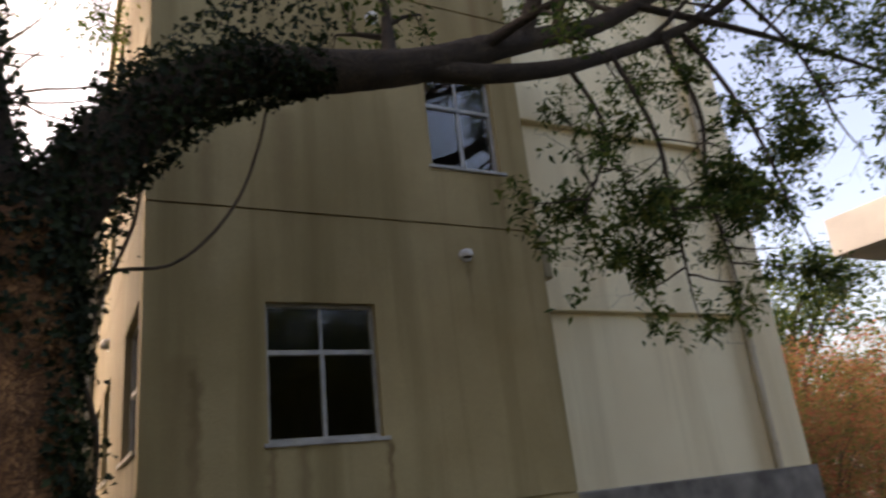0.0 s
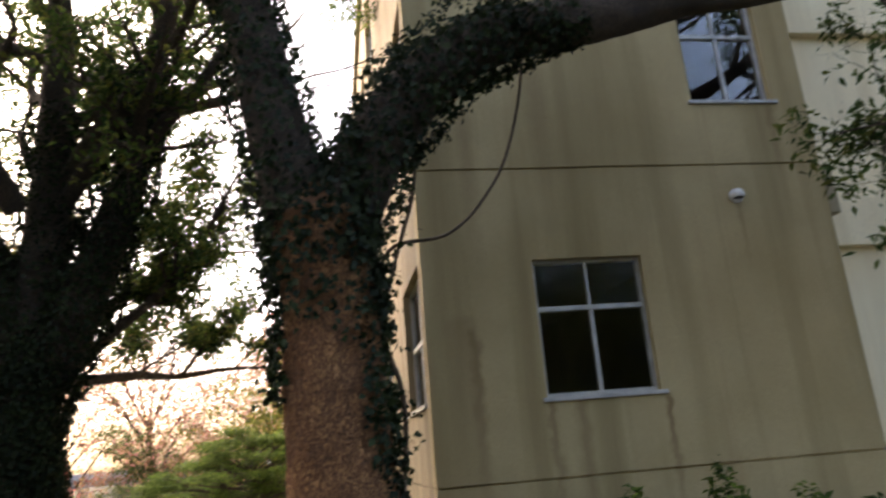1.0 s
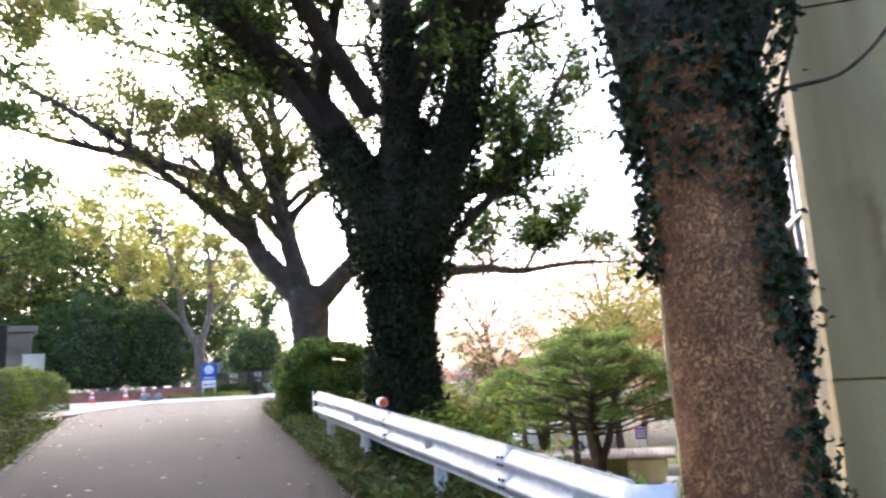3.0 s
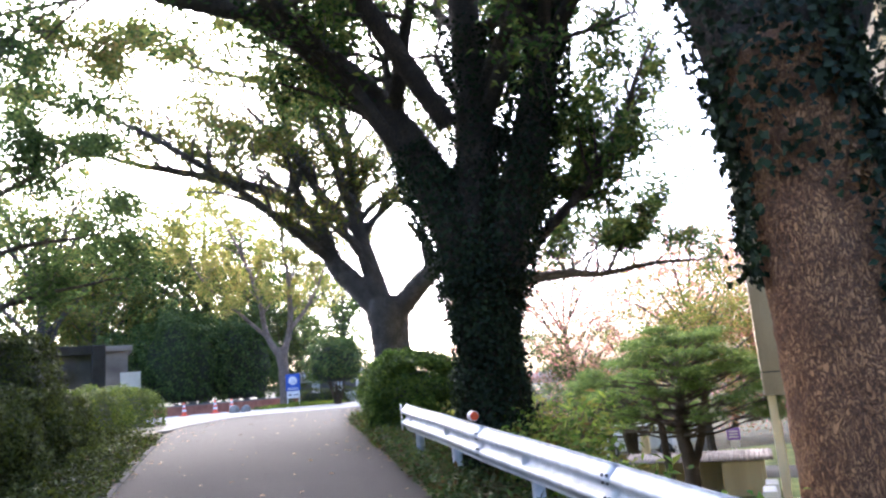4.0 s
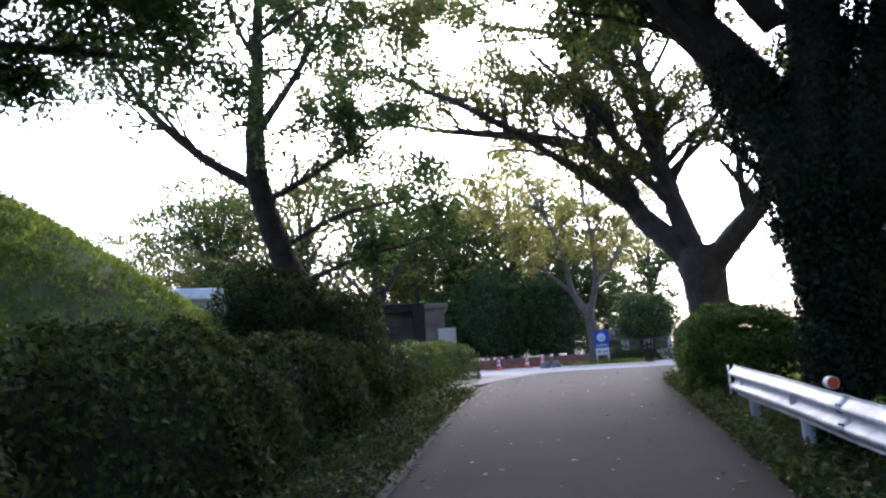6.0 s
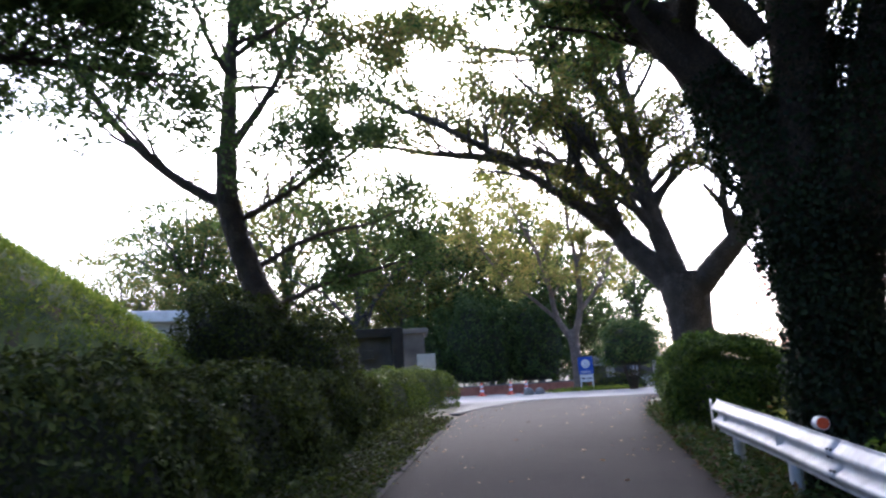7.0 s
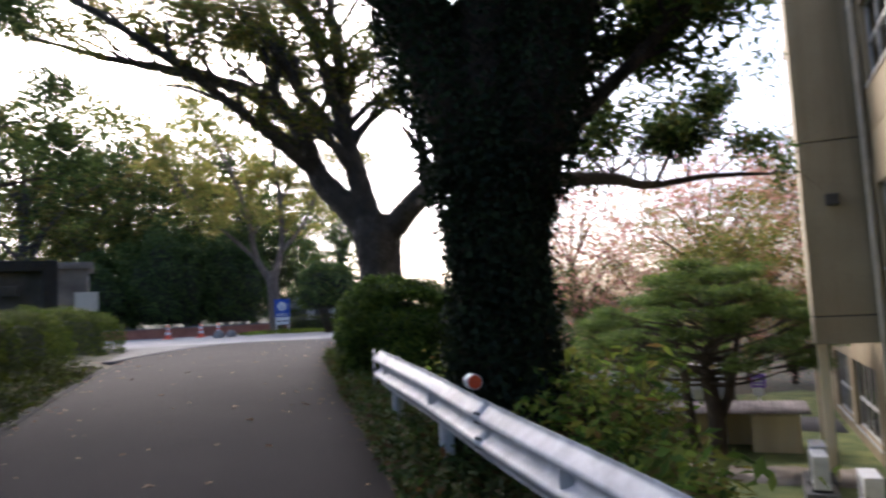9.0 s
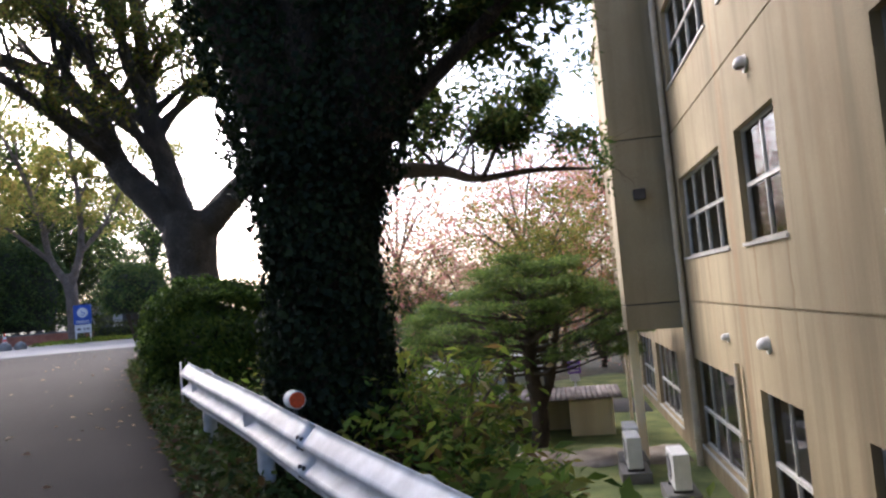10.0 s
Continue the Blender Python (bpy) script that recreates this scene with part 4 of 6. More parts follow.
# the ivy-clad giant beside the rail
T2 = np.array([-3.17, 9.6, 0.1])
tree("ivy_tree", "huge tree wrapped in dark ivy behind the guard rail", tuple(T2),
     [(0, 0, -0.5), (0, 0, 0.6), (0.0, 0.0, 1.8), (0.0, 0.05, 2.7), (-0.02, 0.05, 3.4)], [0.52, 0.36, 0.33, 0.38, 0.36],
     [([(-0.1, 0, 2.5), (-0.45, 0, 3.6), (-0.95, -0.1, 4.6), (-1.6, -0.3, 5.5), (-2.6, -0.6, 6.4), (-4.2, -1.0, 7.1)], 0.34, 0.10, 14, 2.4),
      ([(0, 0, 2.7), (0.05, 0.1, 4.0), (0.0, 0.3, 6.0), (-0.2, 0.6, 8.5)], 0.34, 0.14, 12, 2.8),
      ([(0.15, 0, 2.4), (0.6, 0.05, 3.6), (0.95, 0.1, 4.8), (1.2, 0.2, 6.5), (1.5, 0.4, 8.5)], 0.32, 0.12, 9, 2.6),
      ([(-0.7, 0, 4.0), (-1.4, 0.4, 5.0), (-2.4, 0.9, 6.2), (-3.6, 1.4, 7.4)], 0.12, 0.06, 8, 2.0),
      ([(0.2, 0.3, 2.45), (0.6, 2.4, 2.75), (0.9, 4.4, 2.95), (1.6, 5.4, 3.15), (2.2, 6.0, 3.2)], 0.08, 0.025, 7, 0.8),
      ([(0.9, 4.2, 2.95), (1.1, 4.9, 3.5), (1.5, 5.3, 4.1)], 0.035, 0.015, 9, 0.8),
      ([(0.6, 2.4, 2.75), (0.35, 4.2, 3.15), (0.5, 5.2, 3.5)], 0.035, 0.015, 6, 0.7),
      ([(0.2, 0.1, 2.3), (0.8, 0.25, 3.0), (1.35, 0.3, 3.5), (1.8, 0.4, 4.1), (2.1, 0.5, 4.8)], 0.08, 0.03, 20, 0.7),
      ([(0.4, 0.2, 3.0), (0.8, 1.3, 3.8), (1.3, 2.6, 4.5), (1.7, 3.8, 5.0)], 0.10, 0.04, 13, 1.5),
      # High limb added to keep north-west skylight off the facade.
      ([(0.0, 0.3, 5.8), (-0.5, 2.4, 7.6), (-0.7, 4.6, 9.0), (-0.6, 7.0, 10.0)], 0.14, 0.05, 12, 2.3),
      ([(-0.2, -0.2, 4.5), (-0.8, -1.6, 6.0), (-1.2, -3.2, 7.2), (-1.8, -5.0, 7.9)], 0.14, 0.06, 8, 2.2)],
     22, BARK, L_CAMPHOR, 0.12, 78, 2, 4, 0.30, clump=0.9, keep=lambda P: P[:, 0] < 2.08 + 0.099 * P[:, 1],
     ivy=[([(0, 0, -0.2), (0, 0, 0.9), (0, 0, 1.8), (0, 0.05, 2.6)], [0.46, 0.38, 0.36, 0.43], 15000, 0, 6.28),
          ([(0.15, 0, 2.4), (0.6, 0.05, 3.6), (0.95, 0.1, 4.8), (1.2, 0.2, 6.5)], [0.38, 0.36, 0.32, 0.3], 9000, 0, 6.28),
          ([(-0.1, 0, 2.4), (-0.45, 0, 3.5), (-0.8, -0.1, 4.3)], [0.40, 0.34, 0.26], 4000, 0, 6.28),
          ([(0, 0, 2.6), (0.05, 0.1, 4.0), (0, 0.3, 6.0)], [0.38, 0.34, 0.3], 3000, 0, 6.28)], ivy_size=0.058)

# the forked tree behind the clipped hedge
T3 = np.array([-9.9, 20.6, 0.75])
tree("forked_tree", "forked grey-barked tree with a wide leafy crown", tuple(T3),
     [(0, 0, -0.3), (0.02, 0, 0.8), (0.0, 0, 2.0), (-0.05, 0, 2.8), (-0.1, 0, 3.3)], [0.72, 0.58, 0.53, 0.62, 0.50],
     [([(-0.1, 0, 2.7), (-0.8, -0.1, 3.6), (-1.6, -0.2, 4.5), (-2.2, -0.3, 6.0), (-3.4, -0.6, 7.0), (-5.4, -1.0, 7.8), (-8.0, -1.6, 8.6)], 0.40, 0.09, 18, 2.6),
      ([(-0.1, 0, 2.8), (-0.5, 0.1, 4.0), (-0.9, 0.1, 5.6), (-1.1, 0.2, 7.6), (-1.4, 0.2, 10.0)], 0.36, 0.11, 15, 2.8),
      ([(0.1, 0, 2.7), (0.9, 0.1, 3.5), (1.7, 0.2, 4.3), (2.4, 0.2, 6.0), (3.0, 0.3, 8.0)], 0.36, 0.11, 12, 2.4),
      ([(-1.6, -0.2, 4.5), (-2.6, -2.2, 6.0), (-3.8, -4.4, 7.4), (-5.0, -6.4, 8.4)], 0.15, 0.05, 16, 2.2),
      ([(-0.6, 0, 4.4), (-1.3, -0.8, 6.0), (-1.8, -2.0, 7.6), (-2.4, -3.4, 8.8)], 0.13, 0.05, 10, 2.2),
      ([(-0.9, -0.1, 5.5), (-2.0, -0.4, 7.0), (-2.8, -0.8, 9.0), (-3.2, -1.0, 11.0)], 0.14, 0.06, 9, 2.2),
      ([(-0.3, 0, 3.6), (-1.2, -0.1, 6.7), (-2.1, -0.2, 9.4), (-3.4, -0.5, 10.6), (-6.0, -1.2, 11.8)], 0.17, 0.06, 13, 2.4),
      ([(-8.0, -1.6, 8.6), (-10.5, -2.4, 9.6), (-13.0, -3.0, 11.2)], 0.07, 0.03, 11, 2.2),
      ([(-3.4, -0.5, 10.6), (-5.5, -4.0, 10.4), (-7.2, -7.5, 11.4)], 0.05, 0.02, 12, 2.2)],
     33, BARK_GREY, L_OLIVE, 0.13, 92, 2, 4, 0.38, clump=1.5)

# leaning tree across the lane
T4 = np.array([-15.2, 10.4, 0.9])
tree("leaning_tree", "tall dark tree with a forked trunk among the shrubs", tuple(T4),
     [(1.35, 1.2, -0.3), (0.95, 0.95, 1.2), (0.25, 0.3, 3.0), (-0.2, -0.1, 5.0), (-0.3, -0.1, 6.2)], [0.42, 0.34, 0.28, 0.25, 0.22],
     [([(-0.3, -0.1, 6.0), (-0.3, 0, 7.5), (-0.5, 0.2, 9.5), (-0.3, 0.3, 11.5)], 0.20, 0.08, 13, 2.6),
      ([(-0.25, -0.1, 4.8), (-1.2, -0.9, 5.6), (-2.2, -1.8, 6.9), (-3.0, -2.6, 8.6)], 0.14, 0.06, 8, 2.2),
      ([(-0.3, 0, 6.2), (0.3, 0.6, 7.4), (1.0, 1.2, 9.0)], 0.12, 0.05, 6, 2.0),
      ([(-0.2, 0.0, 4.4), (0.6, 0.8, 5.0), (1.3, 1.5, 5.6)], 0.09, 0.05, 9, 1.6),
      ([(0.4, 0.45, 2.4), (1.2, 1.6, 3.0), (1.9, 2.6, 3.3)], 0.07, 0.03, 4, 1.0),
      ([(0.0, 0.1, 3.2), (0.9, 1.5, 4.1), (1.6, 2.6, 4.4)], 0.07, 0.03, 4, 1.1)],
     44, BARK, L_HIGH, 0.13, 92, 2, 4, 0.40, clump=1.3)

# overhanging crown of a tree standing outside the view, over the mound
T5 = np.array([-13.0, 0.0, 2.2])
tree("mound_tree", "dark spreading tree whose boughs hang over the grass mound", tuple(T5),
     [(0, 0, -1.8), (0, 0.1, 1.2), (0.0, 0.3, 2.4), (0.0, 0.5, 3.4)], [0.42, 0.34, 0.3, 0.22],
     [([(0.0, 0.4, 2.6), (0.9, 2.0, 3.4), (1.8, 3.8, 3.6), (2.6, 5.4, 3.6)], 0.18, 0.05, 18, 1.5),
      ([(0.0, 0.4, 3.0), (0.9, 1.6, 4.6), (1.9, 3.4, 5.6), (2.8, 5.2, 6.2)], 0.2, 0.06, 20, 1.8),
      ([(0.0, 0.4, 3.2), (-0.4, 2.4, 5.0), (0.2, 4.6, 6.2), (1.0, 6.4, 7.0)], 0.18, 0.06, 12, 1.8)],
     55, BARK, L_HIGH, 0.13, 250, 2, 4, 0.42, clump=1.1)


# pale-trunked tree beside the forecourt sign
T6 = np.array([-28.2, 41.6, 0.8])
tree("forecourt_tree", "slim pale-trunked tree with thin yellow-green leaves beside the forecourt", tuple(T6),
     [(0.2, 0, -0.3), (0.1, 0, 1.2), (0, 0, 2.6), (-0.1, 0, 3.4), (-0.15, 0, 3.9)], [0.46, 0.36, 0.32, 0.34, 0.26],
     [([(-0.15, 0, 3.2), (-0.9, -0.3, 4.6), (-1.3, -0.5, 7.0), (-2.2, -0.9, 10.0), (-3.4, -1.5, 13.0)], 0.22, 0.07, 11, 2.2),
      ([(0, 0, 3.3), (0.4, 0.3, 5.0), (0.5, 0.3, 8.0), (0.2, 0.2, 11.0), (0.2, 0.2, 14.5)], 0.22, 0.07, 11, 2.2),
      ([(0.4, 0.3, 5.0), (1.5, 1.0, 6.6), (2.4, 1.5, 8.6), (3.2, 2.0, 11.0)], 0.14, 0.05, 8, 2.0),
      ([(-0.9, -0.3, 4.6), (-2.4, -1.4, 6.4), (-3.8, -2.4, 8.0), (-5.0, -3.4, 10.5)], 0.13, 0.05, 9, 2.0)],
     66, BARK_PALE, L_YELLOW, 0.19, 170, 2, 3, 0.75, clump=1.2)


def pine(at, h, R, seed, turn=0.0, pads=64):
    """A trained garden pine: bent stems, boughs that dip and rise, and flat pads of needle clumps that make up a broad dome."""
    rng = np.random.default_rng(seed)
    t = thing("garden_pine", "clipped garden pine with flat green needle pads on dark branches", "tree", at, turn=turn)
    for pts, rr in (([(0, 0, -0.3), (0.06, 0, h * 0.2), (-0.08, 0.1, h * 0.42), (0.1, 0, h * 0.7), (0.1, 0, h * 0.93)], [0.26, 0.21, 0.18, 0.11, 0.03]),
                    ([(0.05, 0, h * 0.16), (0.42, 0.1, h * 0.34), (0.62, 0.2, h * 0.52), (0.9, 0.2, h * 0.72)], [0.13, 0.11, 0.09, 0.04]),
                    ([(-0.5, 0.5, -0.3), (-0.62, 0.5, h * 0.22), (-0.7, 0.5, h * 0.45), (-0.9, 0.4, h * 0.66)], [0.15, 0.12, 0.10, 0.04])):
        V, F = tube(pts, rr, 14, 0.06, rng, 0.12)
        raw("trunk", V, F, BARK, t, "", True)
    tw, P, N = [], [], []
    for k in range(pads):
        u = (k + 0.5) / pads
        a = k * 2.39996 + rng.uniform(-0.25, 0.25)
        inner = 0.55 if k % 4 == 3 else 1.0
        rho = R * inner * (1 - u**1.6) ** 0.5 * rng.uniform(0.72, 1.08)
        z = h * (0.48 + 0.49 * u) + rng.normal(0, 0.16) + (0 if inner == 1.0 else 0.1 * h * (0.5 - u))
        e = np.array([math.cos(a), math.sin(a), 0.0])
        c = e * rho + (0, 0, z)
        p0 = np.array([0.1 * e[0], 0.1 * e[1], h * (0.36 + 0.48 * u)])
        m1 = p0 + (c - p0) * 0.4 + (rng.normal(0, 0.08), rng.normal(0, 0.08), -0.03 * h * (1 - u))
        m2 = p0 + (c - p0) * 0.75 + (rng.normal(0, 0.08), rng.normal(0, 0.08), -0.02 * h)
        tw.append(tube([p0, m1, m2, c - (0, 0, 0.05)], [0.05, 0.036, 0.022, 0.01], 6, 0, None, 0.2))
        for q in range(4):
            b = a + (q - 1.5) * 0.55
            w = rng.uniform(0.30, 0.55)
            d = c + np.array([math.cos(b), math.sin(b), 0]) * w + (0, 0, rng.normal(0.0, 0.06))
            tw.append(tube([m2, (m2 + d) / 2 - (0, 0, 0.03), d - (0, 0, 0.04)], [0.022, 0.015, 0.007], 4))
            n = 230
            r = rng.uniform(0.22, 0.42)
            o = rng.normal(0, 1, (n, 3))
            o[:, :2] *= np.minimum(1.0, 1.5 / (np.linalg.norm(o[:, :2], axis=1)[:, None] + 1e-6))
            o = o * (r * 0.75, r * 0.75, 0.055)
            o[:, 2] -= 0.12 * (o[:, 0] ** 2 + o[:, 1] ** 2) / r
            P.append(d + o)
    V, F = joined(tw)
    raw("bough_growth", V, F, BARK, t, "", True)["kind"] = "stuff"
    V, F = leaf_cloud(np.concatenate(P), 0.12, rng, 1.2, 0.22)
    raw("needles", V, F, L_PINE, t)["kind"] = "stuff"
    return t


pine((-2.24, 24.0, LOW - 0.02), 5.2, 2.75, 5)
pine((-4.6, 29.5, LOW - 0.02), 4.0, 2.0, 6, 70, 40)


def hedge(name, label, s0, s1, n0, n1, h, seed, leaf, size=0.07, density=420, bumps=0.12, round_=0.3, lumps=1.0):
    """A clipped hedge along the lane: solid core coloured as inner shade and a skin of small leaves, a little uneven.
    """
    rng = np.random.default_rng(seed)
    cs, cn = (s0 + s1) / 2, (n0 + n1) / 2
    cx, cy = xy(cs, cn)
    base = float(ground_z(cx, cy))
    hd = thing(name, label, "hedge", (float(cx), float(cy), base))
    ls, ln = abs(s1 - s0), abs(n1 - n0)
    area = 2 * (ls + ln) * h + ls * ln
    m = int(area * density)
    u = rng.uniform(0, 1, m)
    side = rng.choice(5, m, p=np.array([ls * h, ls * h, ln * h, ln * h, ls * ln]) / area)
    a, b = rng.uniform(-0.5, 0.5, m), rng.uniform(0, 1, m)
    S = np.where(side < 2, a * ls, np.where(side == 2, -ls / 2, np.where(side == 3, ls / 2, a * ls)))
    N = np.where(side == 0, -ln / 2, np.where(side == 1, ln / 2, np.where(side < 4, a * ln, (u - 0.5) * ln)))
    Z = np.where(side < 4, b * h, h)
    nn = np.stack([np.where(side == 2, -1, np.where(side == 3, 1, 0)), np.where(side == 0, -1, np.where(side == 1, 1, 0)), (side == 4) * 1.0], 1)
    over = np.maximum(0, Z - (h - round_)) / round_
    shrink = 1 - 0.22 * over**2
    wave = bumps * (np.sin(S * 2.3 / lumps + seed) * np.cos(N * 2.9 / lumps + Z * 2.2 / lumps) + 0.5 * np.sin(S * 5.1 + Z * 4.0 + seed))
    tip = np.abs(S) / (ls / 2)
    S2, N2 = S * np.where(ls > 2 * round_, 1 - (1 - shrink) * round_ / (ls / 2), shrink), N * shrink
    off = wave + 0.3 * bumps * np.sin(S * 9.0 + N * 7.0 + 2 * np.sin(Z * 3)) * np.cos(Z * 8.0 + N * 6.0 + seed) - np.abs(rng.normal(0, 0.075, m)) + rng.normal(0, 0.03, m)
    off = off + bumps * np.array([1.3 * noise.noise(Vector((q[0] * 1.7, q[1] * 1.7 + seed, q[2] * 1.9))) + 0.7 * noise.noise(Vector((q[0] * 4.5, q[1] * 4.5, q[2] * 4.5 + seed))) for q in zip(S, N, Z)])
    S2, N2, Z2 = S2 + nn[:, 0] * off - np.sign(S) * min(0.4, ls * 0.1) * (Z / h) ** 3 * tip**4, N2 + nn[:, 1] * off, (Z + nn[:, 2] * off * 0.8) * (1 - 0.24 * tip**7)
    X, Y = S2 * SD[0] + N2 * ND[0], S2 * SD[1] + N2 * ND[1]
    gz = ground_z(cx + X, cy + Y) - base
    P = np.stack([X, Y, Z2 + gz - 0.04], 1)
    NN = np.stack([nn[:, 0] * SD[0] + nn[:, 1] * ND[0], nn[:, 0] * SD[1] + nn[:, 1] * ND[1], nn[:, 2]], 1) + rng.normal(0, 0.6, (m, 3)) + (0, 0, 0.35)
    V, F = leaf_cloud(P, size, rng, aspect=0.55, N=NN)
    raw("leaves", V, F, leaf, hd)["kind"] = "stuff"
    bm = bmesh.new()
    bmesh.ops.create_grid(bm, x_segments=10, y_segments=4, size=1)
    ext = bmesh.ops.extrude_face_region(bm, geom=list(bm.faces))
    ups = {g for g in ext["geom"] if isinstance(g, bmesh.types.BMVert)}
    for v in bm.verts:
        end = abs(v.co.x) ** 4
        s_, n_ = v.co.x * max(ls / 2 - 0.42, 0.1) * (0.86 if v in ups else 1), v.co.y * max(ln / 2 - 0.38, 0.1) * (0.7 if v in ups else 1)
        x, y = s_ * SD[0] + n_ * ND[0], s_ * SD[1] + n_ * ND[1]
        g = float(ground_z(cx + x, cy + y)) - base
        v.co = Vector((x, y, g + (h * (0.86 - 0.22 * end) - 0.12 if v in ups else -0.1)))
    part("core", bm, L_CORE, hd, "solid core coloured near-black for the shade among the twigs")
    return hd


hedge("clipped_hedge", "clipped green hedge block at the edge of the lane", 14.2, 18.4, 1.15, 4.3, 1.42, 1, L_HEDGE, 0.075, 1700, 0.10, 0.5)
for s0, s1, n0, n1, h, seed in ((-8, 2.6, -4.9, -3.3, 1.66, 2), (2.7, 9.4, -5.0, -3.35, 1.62, 7), (9.5, 12.3, -5.3, -3.65, 1.40, 3), (12.4, 14.7, -5.4, -3.95, 1.20, 9), (14.8, 16.8, -5.4, -4.15, 1.04, 13)):
    hedge("wild_hedge", "overgrown leafy hedge bush along the lane, uneven on top", s0, s1, n0, n1, h, seed, L_DARK, 0.085, 800, 0.16, 0.5, 1.2)
hedge("box_hedge", "neatly clipped low hedge block with a bright sunlit top", 16.9, 20.6, -5.6, -4.4, 1.02, 4, L_BOX, 0.06, 800, 0.06, 0.25)
hedge("box_hedge", "neatly clipped low hedge block with a bright sunlit top", 21.0, 25.4, -6.2, -4.7, 1.12, 6, L_BOX, 0.06, 800, 0.06, 0.25)
hedge("low_hedge", "low clipped hedge behind the blue sign", 47.0, 48.6, -2.0, 2.2, 1.0, 8, L_DARK, 0.12, 160)


def shrub(name, label, at, rx, ry, rz, seed, leaf, size=0.1, density=300, stem=0.0):
    """A rounded shrub of leafy clumps with gaps."""
    rng = np.random.default_rng(seed)
    sh = thing(name, label, "shrub", at)
    P, N = [], []
    area = 4 * math.pi * ((rx * ry) ** 1.6 / 3 + (rx * rz) ** 1.6 / 3 + (ry * rz) ** 1.6 / 3) ** (1 / 1.6)
    m = int(area * density)
    D = rng.normal(0, 1, (m, 3))
    D /= np.linalg.norm(D, axis=1)[:, None]
    D[:, 2] = np.where(D[:, 2] < -0.55, -D[:, 2], D[:, 2])
    lump = 1 + 0.13 * np.sin(D[:, 0] * 6 + seed) * np.cos(D[:, 1] * 5) + 0.09 * np.sin(D[:, 2] * 9 + D[:, 0] * 7) - np.abs(rng.normal(0, 0.10, m))
    P = D * lump[:, None] * (rx, ry, rz) + (0, 0, rz * 0.75 + stem)
    V, F = leaf_cloud(P, size, rng, N=D + rng.normal(0, 0.6, (m, 3)) + (0, 0, 0.4), aspect=0.5)
    raw("leaves", V, F, leaf, sh)["kind"] = "stuff"
    tw = []
    for k in range(9):
        a = k * 0.7 + rng.uniform(0, 0.5)
        e = np.array([math.cos(a) * rx, math.sin(a) * ry, 0]) * 0.7
        tw.append(tube([(e[0] * 0.1, e[1] * 0.1, -0.1), (e[0] * 0.4, e[1] * 0.4, rz * 0.5 + stem * 0.8), (e[0], e[1], rz * 1.2 + stem)], [0.05, 0.035, 0.012], 6))
    V, F = joined(tw)
    raw("stem_growth", V, F, BARK, sh, "", True)["kind"] = "stuff"
    # Solid core in the inner-shade colour.
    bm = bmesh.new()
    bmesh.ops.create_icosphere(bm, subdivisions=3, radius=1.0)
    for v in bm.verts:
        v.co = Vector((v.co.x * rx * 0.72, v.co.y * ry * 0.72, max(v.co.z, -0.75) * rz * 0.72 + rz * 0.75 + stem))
    part("core", bm, L_CORE, sh, "solid core coloured near-black for the shade among the twigs")
    return sh


def gz(x, y):
    return float(ground_z(x, y))


shrub("clipped_shrub", "broad dark clipped shrub behind the roadside hedge", (-14.3, 9.75, gz(-14.3, 9.75) - 0.15), 1.15, 1.2, 1.16, 3, L_DARK, 0.09, 560)
shrub("clipped_shrub", "broad dark clipped shrub behind the roadside hedge", (-14.2, 11.2, gz(-14.2, 11.2) - 0.1), 1.4, 1.45, 1.22, 4, L_DARK, 0.09, 560)
shrub("round_shrub", "round clipped evergreen shrub on a short stem beside the forecourt", (-21.5, 37.0, 0.85), 1.9, 1.9, 1.6, 5, L_CAMPHOR, 0.14, 200, 0.9)
for i, (s, n, r, h) in enumerate(((58, -15, 3.0, 3.4), (59, -10.5, 3.6, 4.6), (60.5, -6.4, 3.3, 4.3), (52, -27, 4.5, 4.4))):
    x, y = xy(s, n)
    # The lighter leaf colour paints in distance haze over these dark shrubs.
    shrub("dark_shrub", "large evergreen shrub at the back of the forecourt, leaf colour lifted for haze", (float(x), float(y), 0.8), r, r, h, 20 + i, L_HIGH, 0.26, 60)

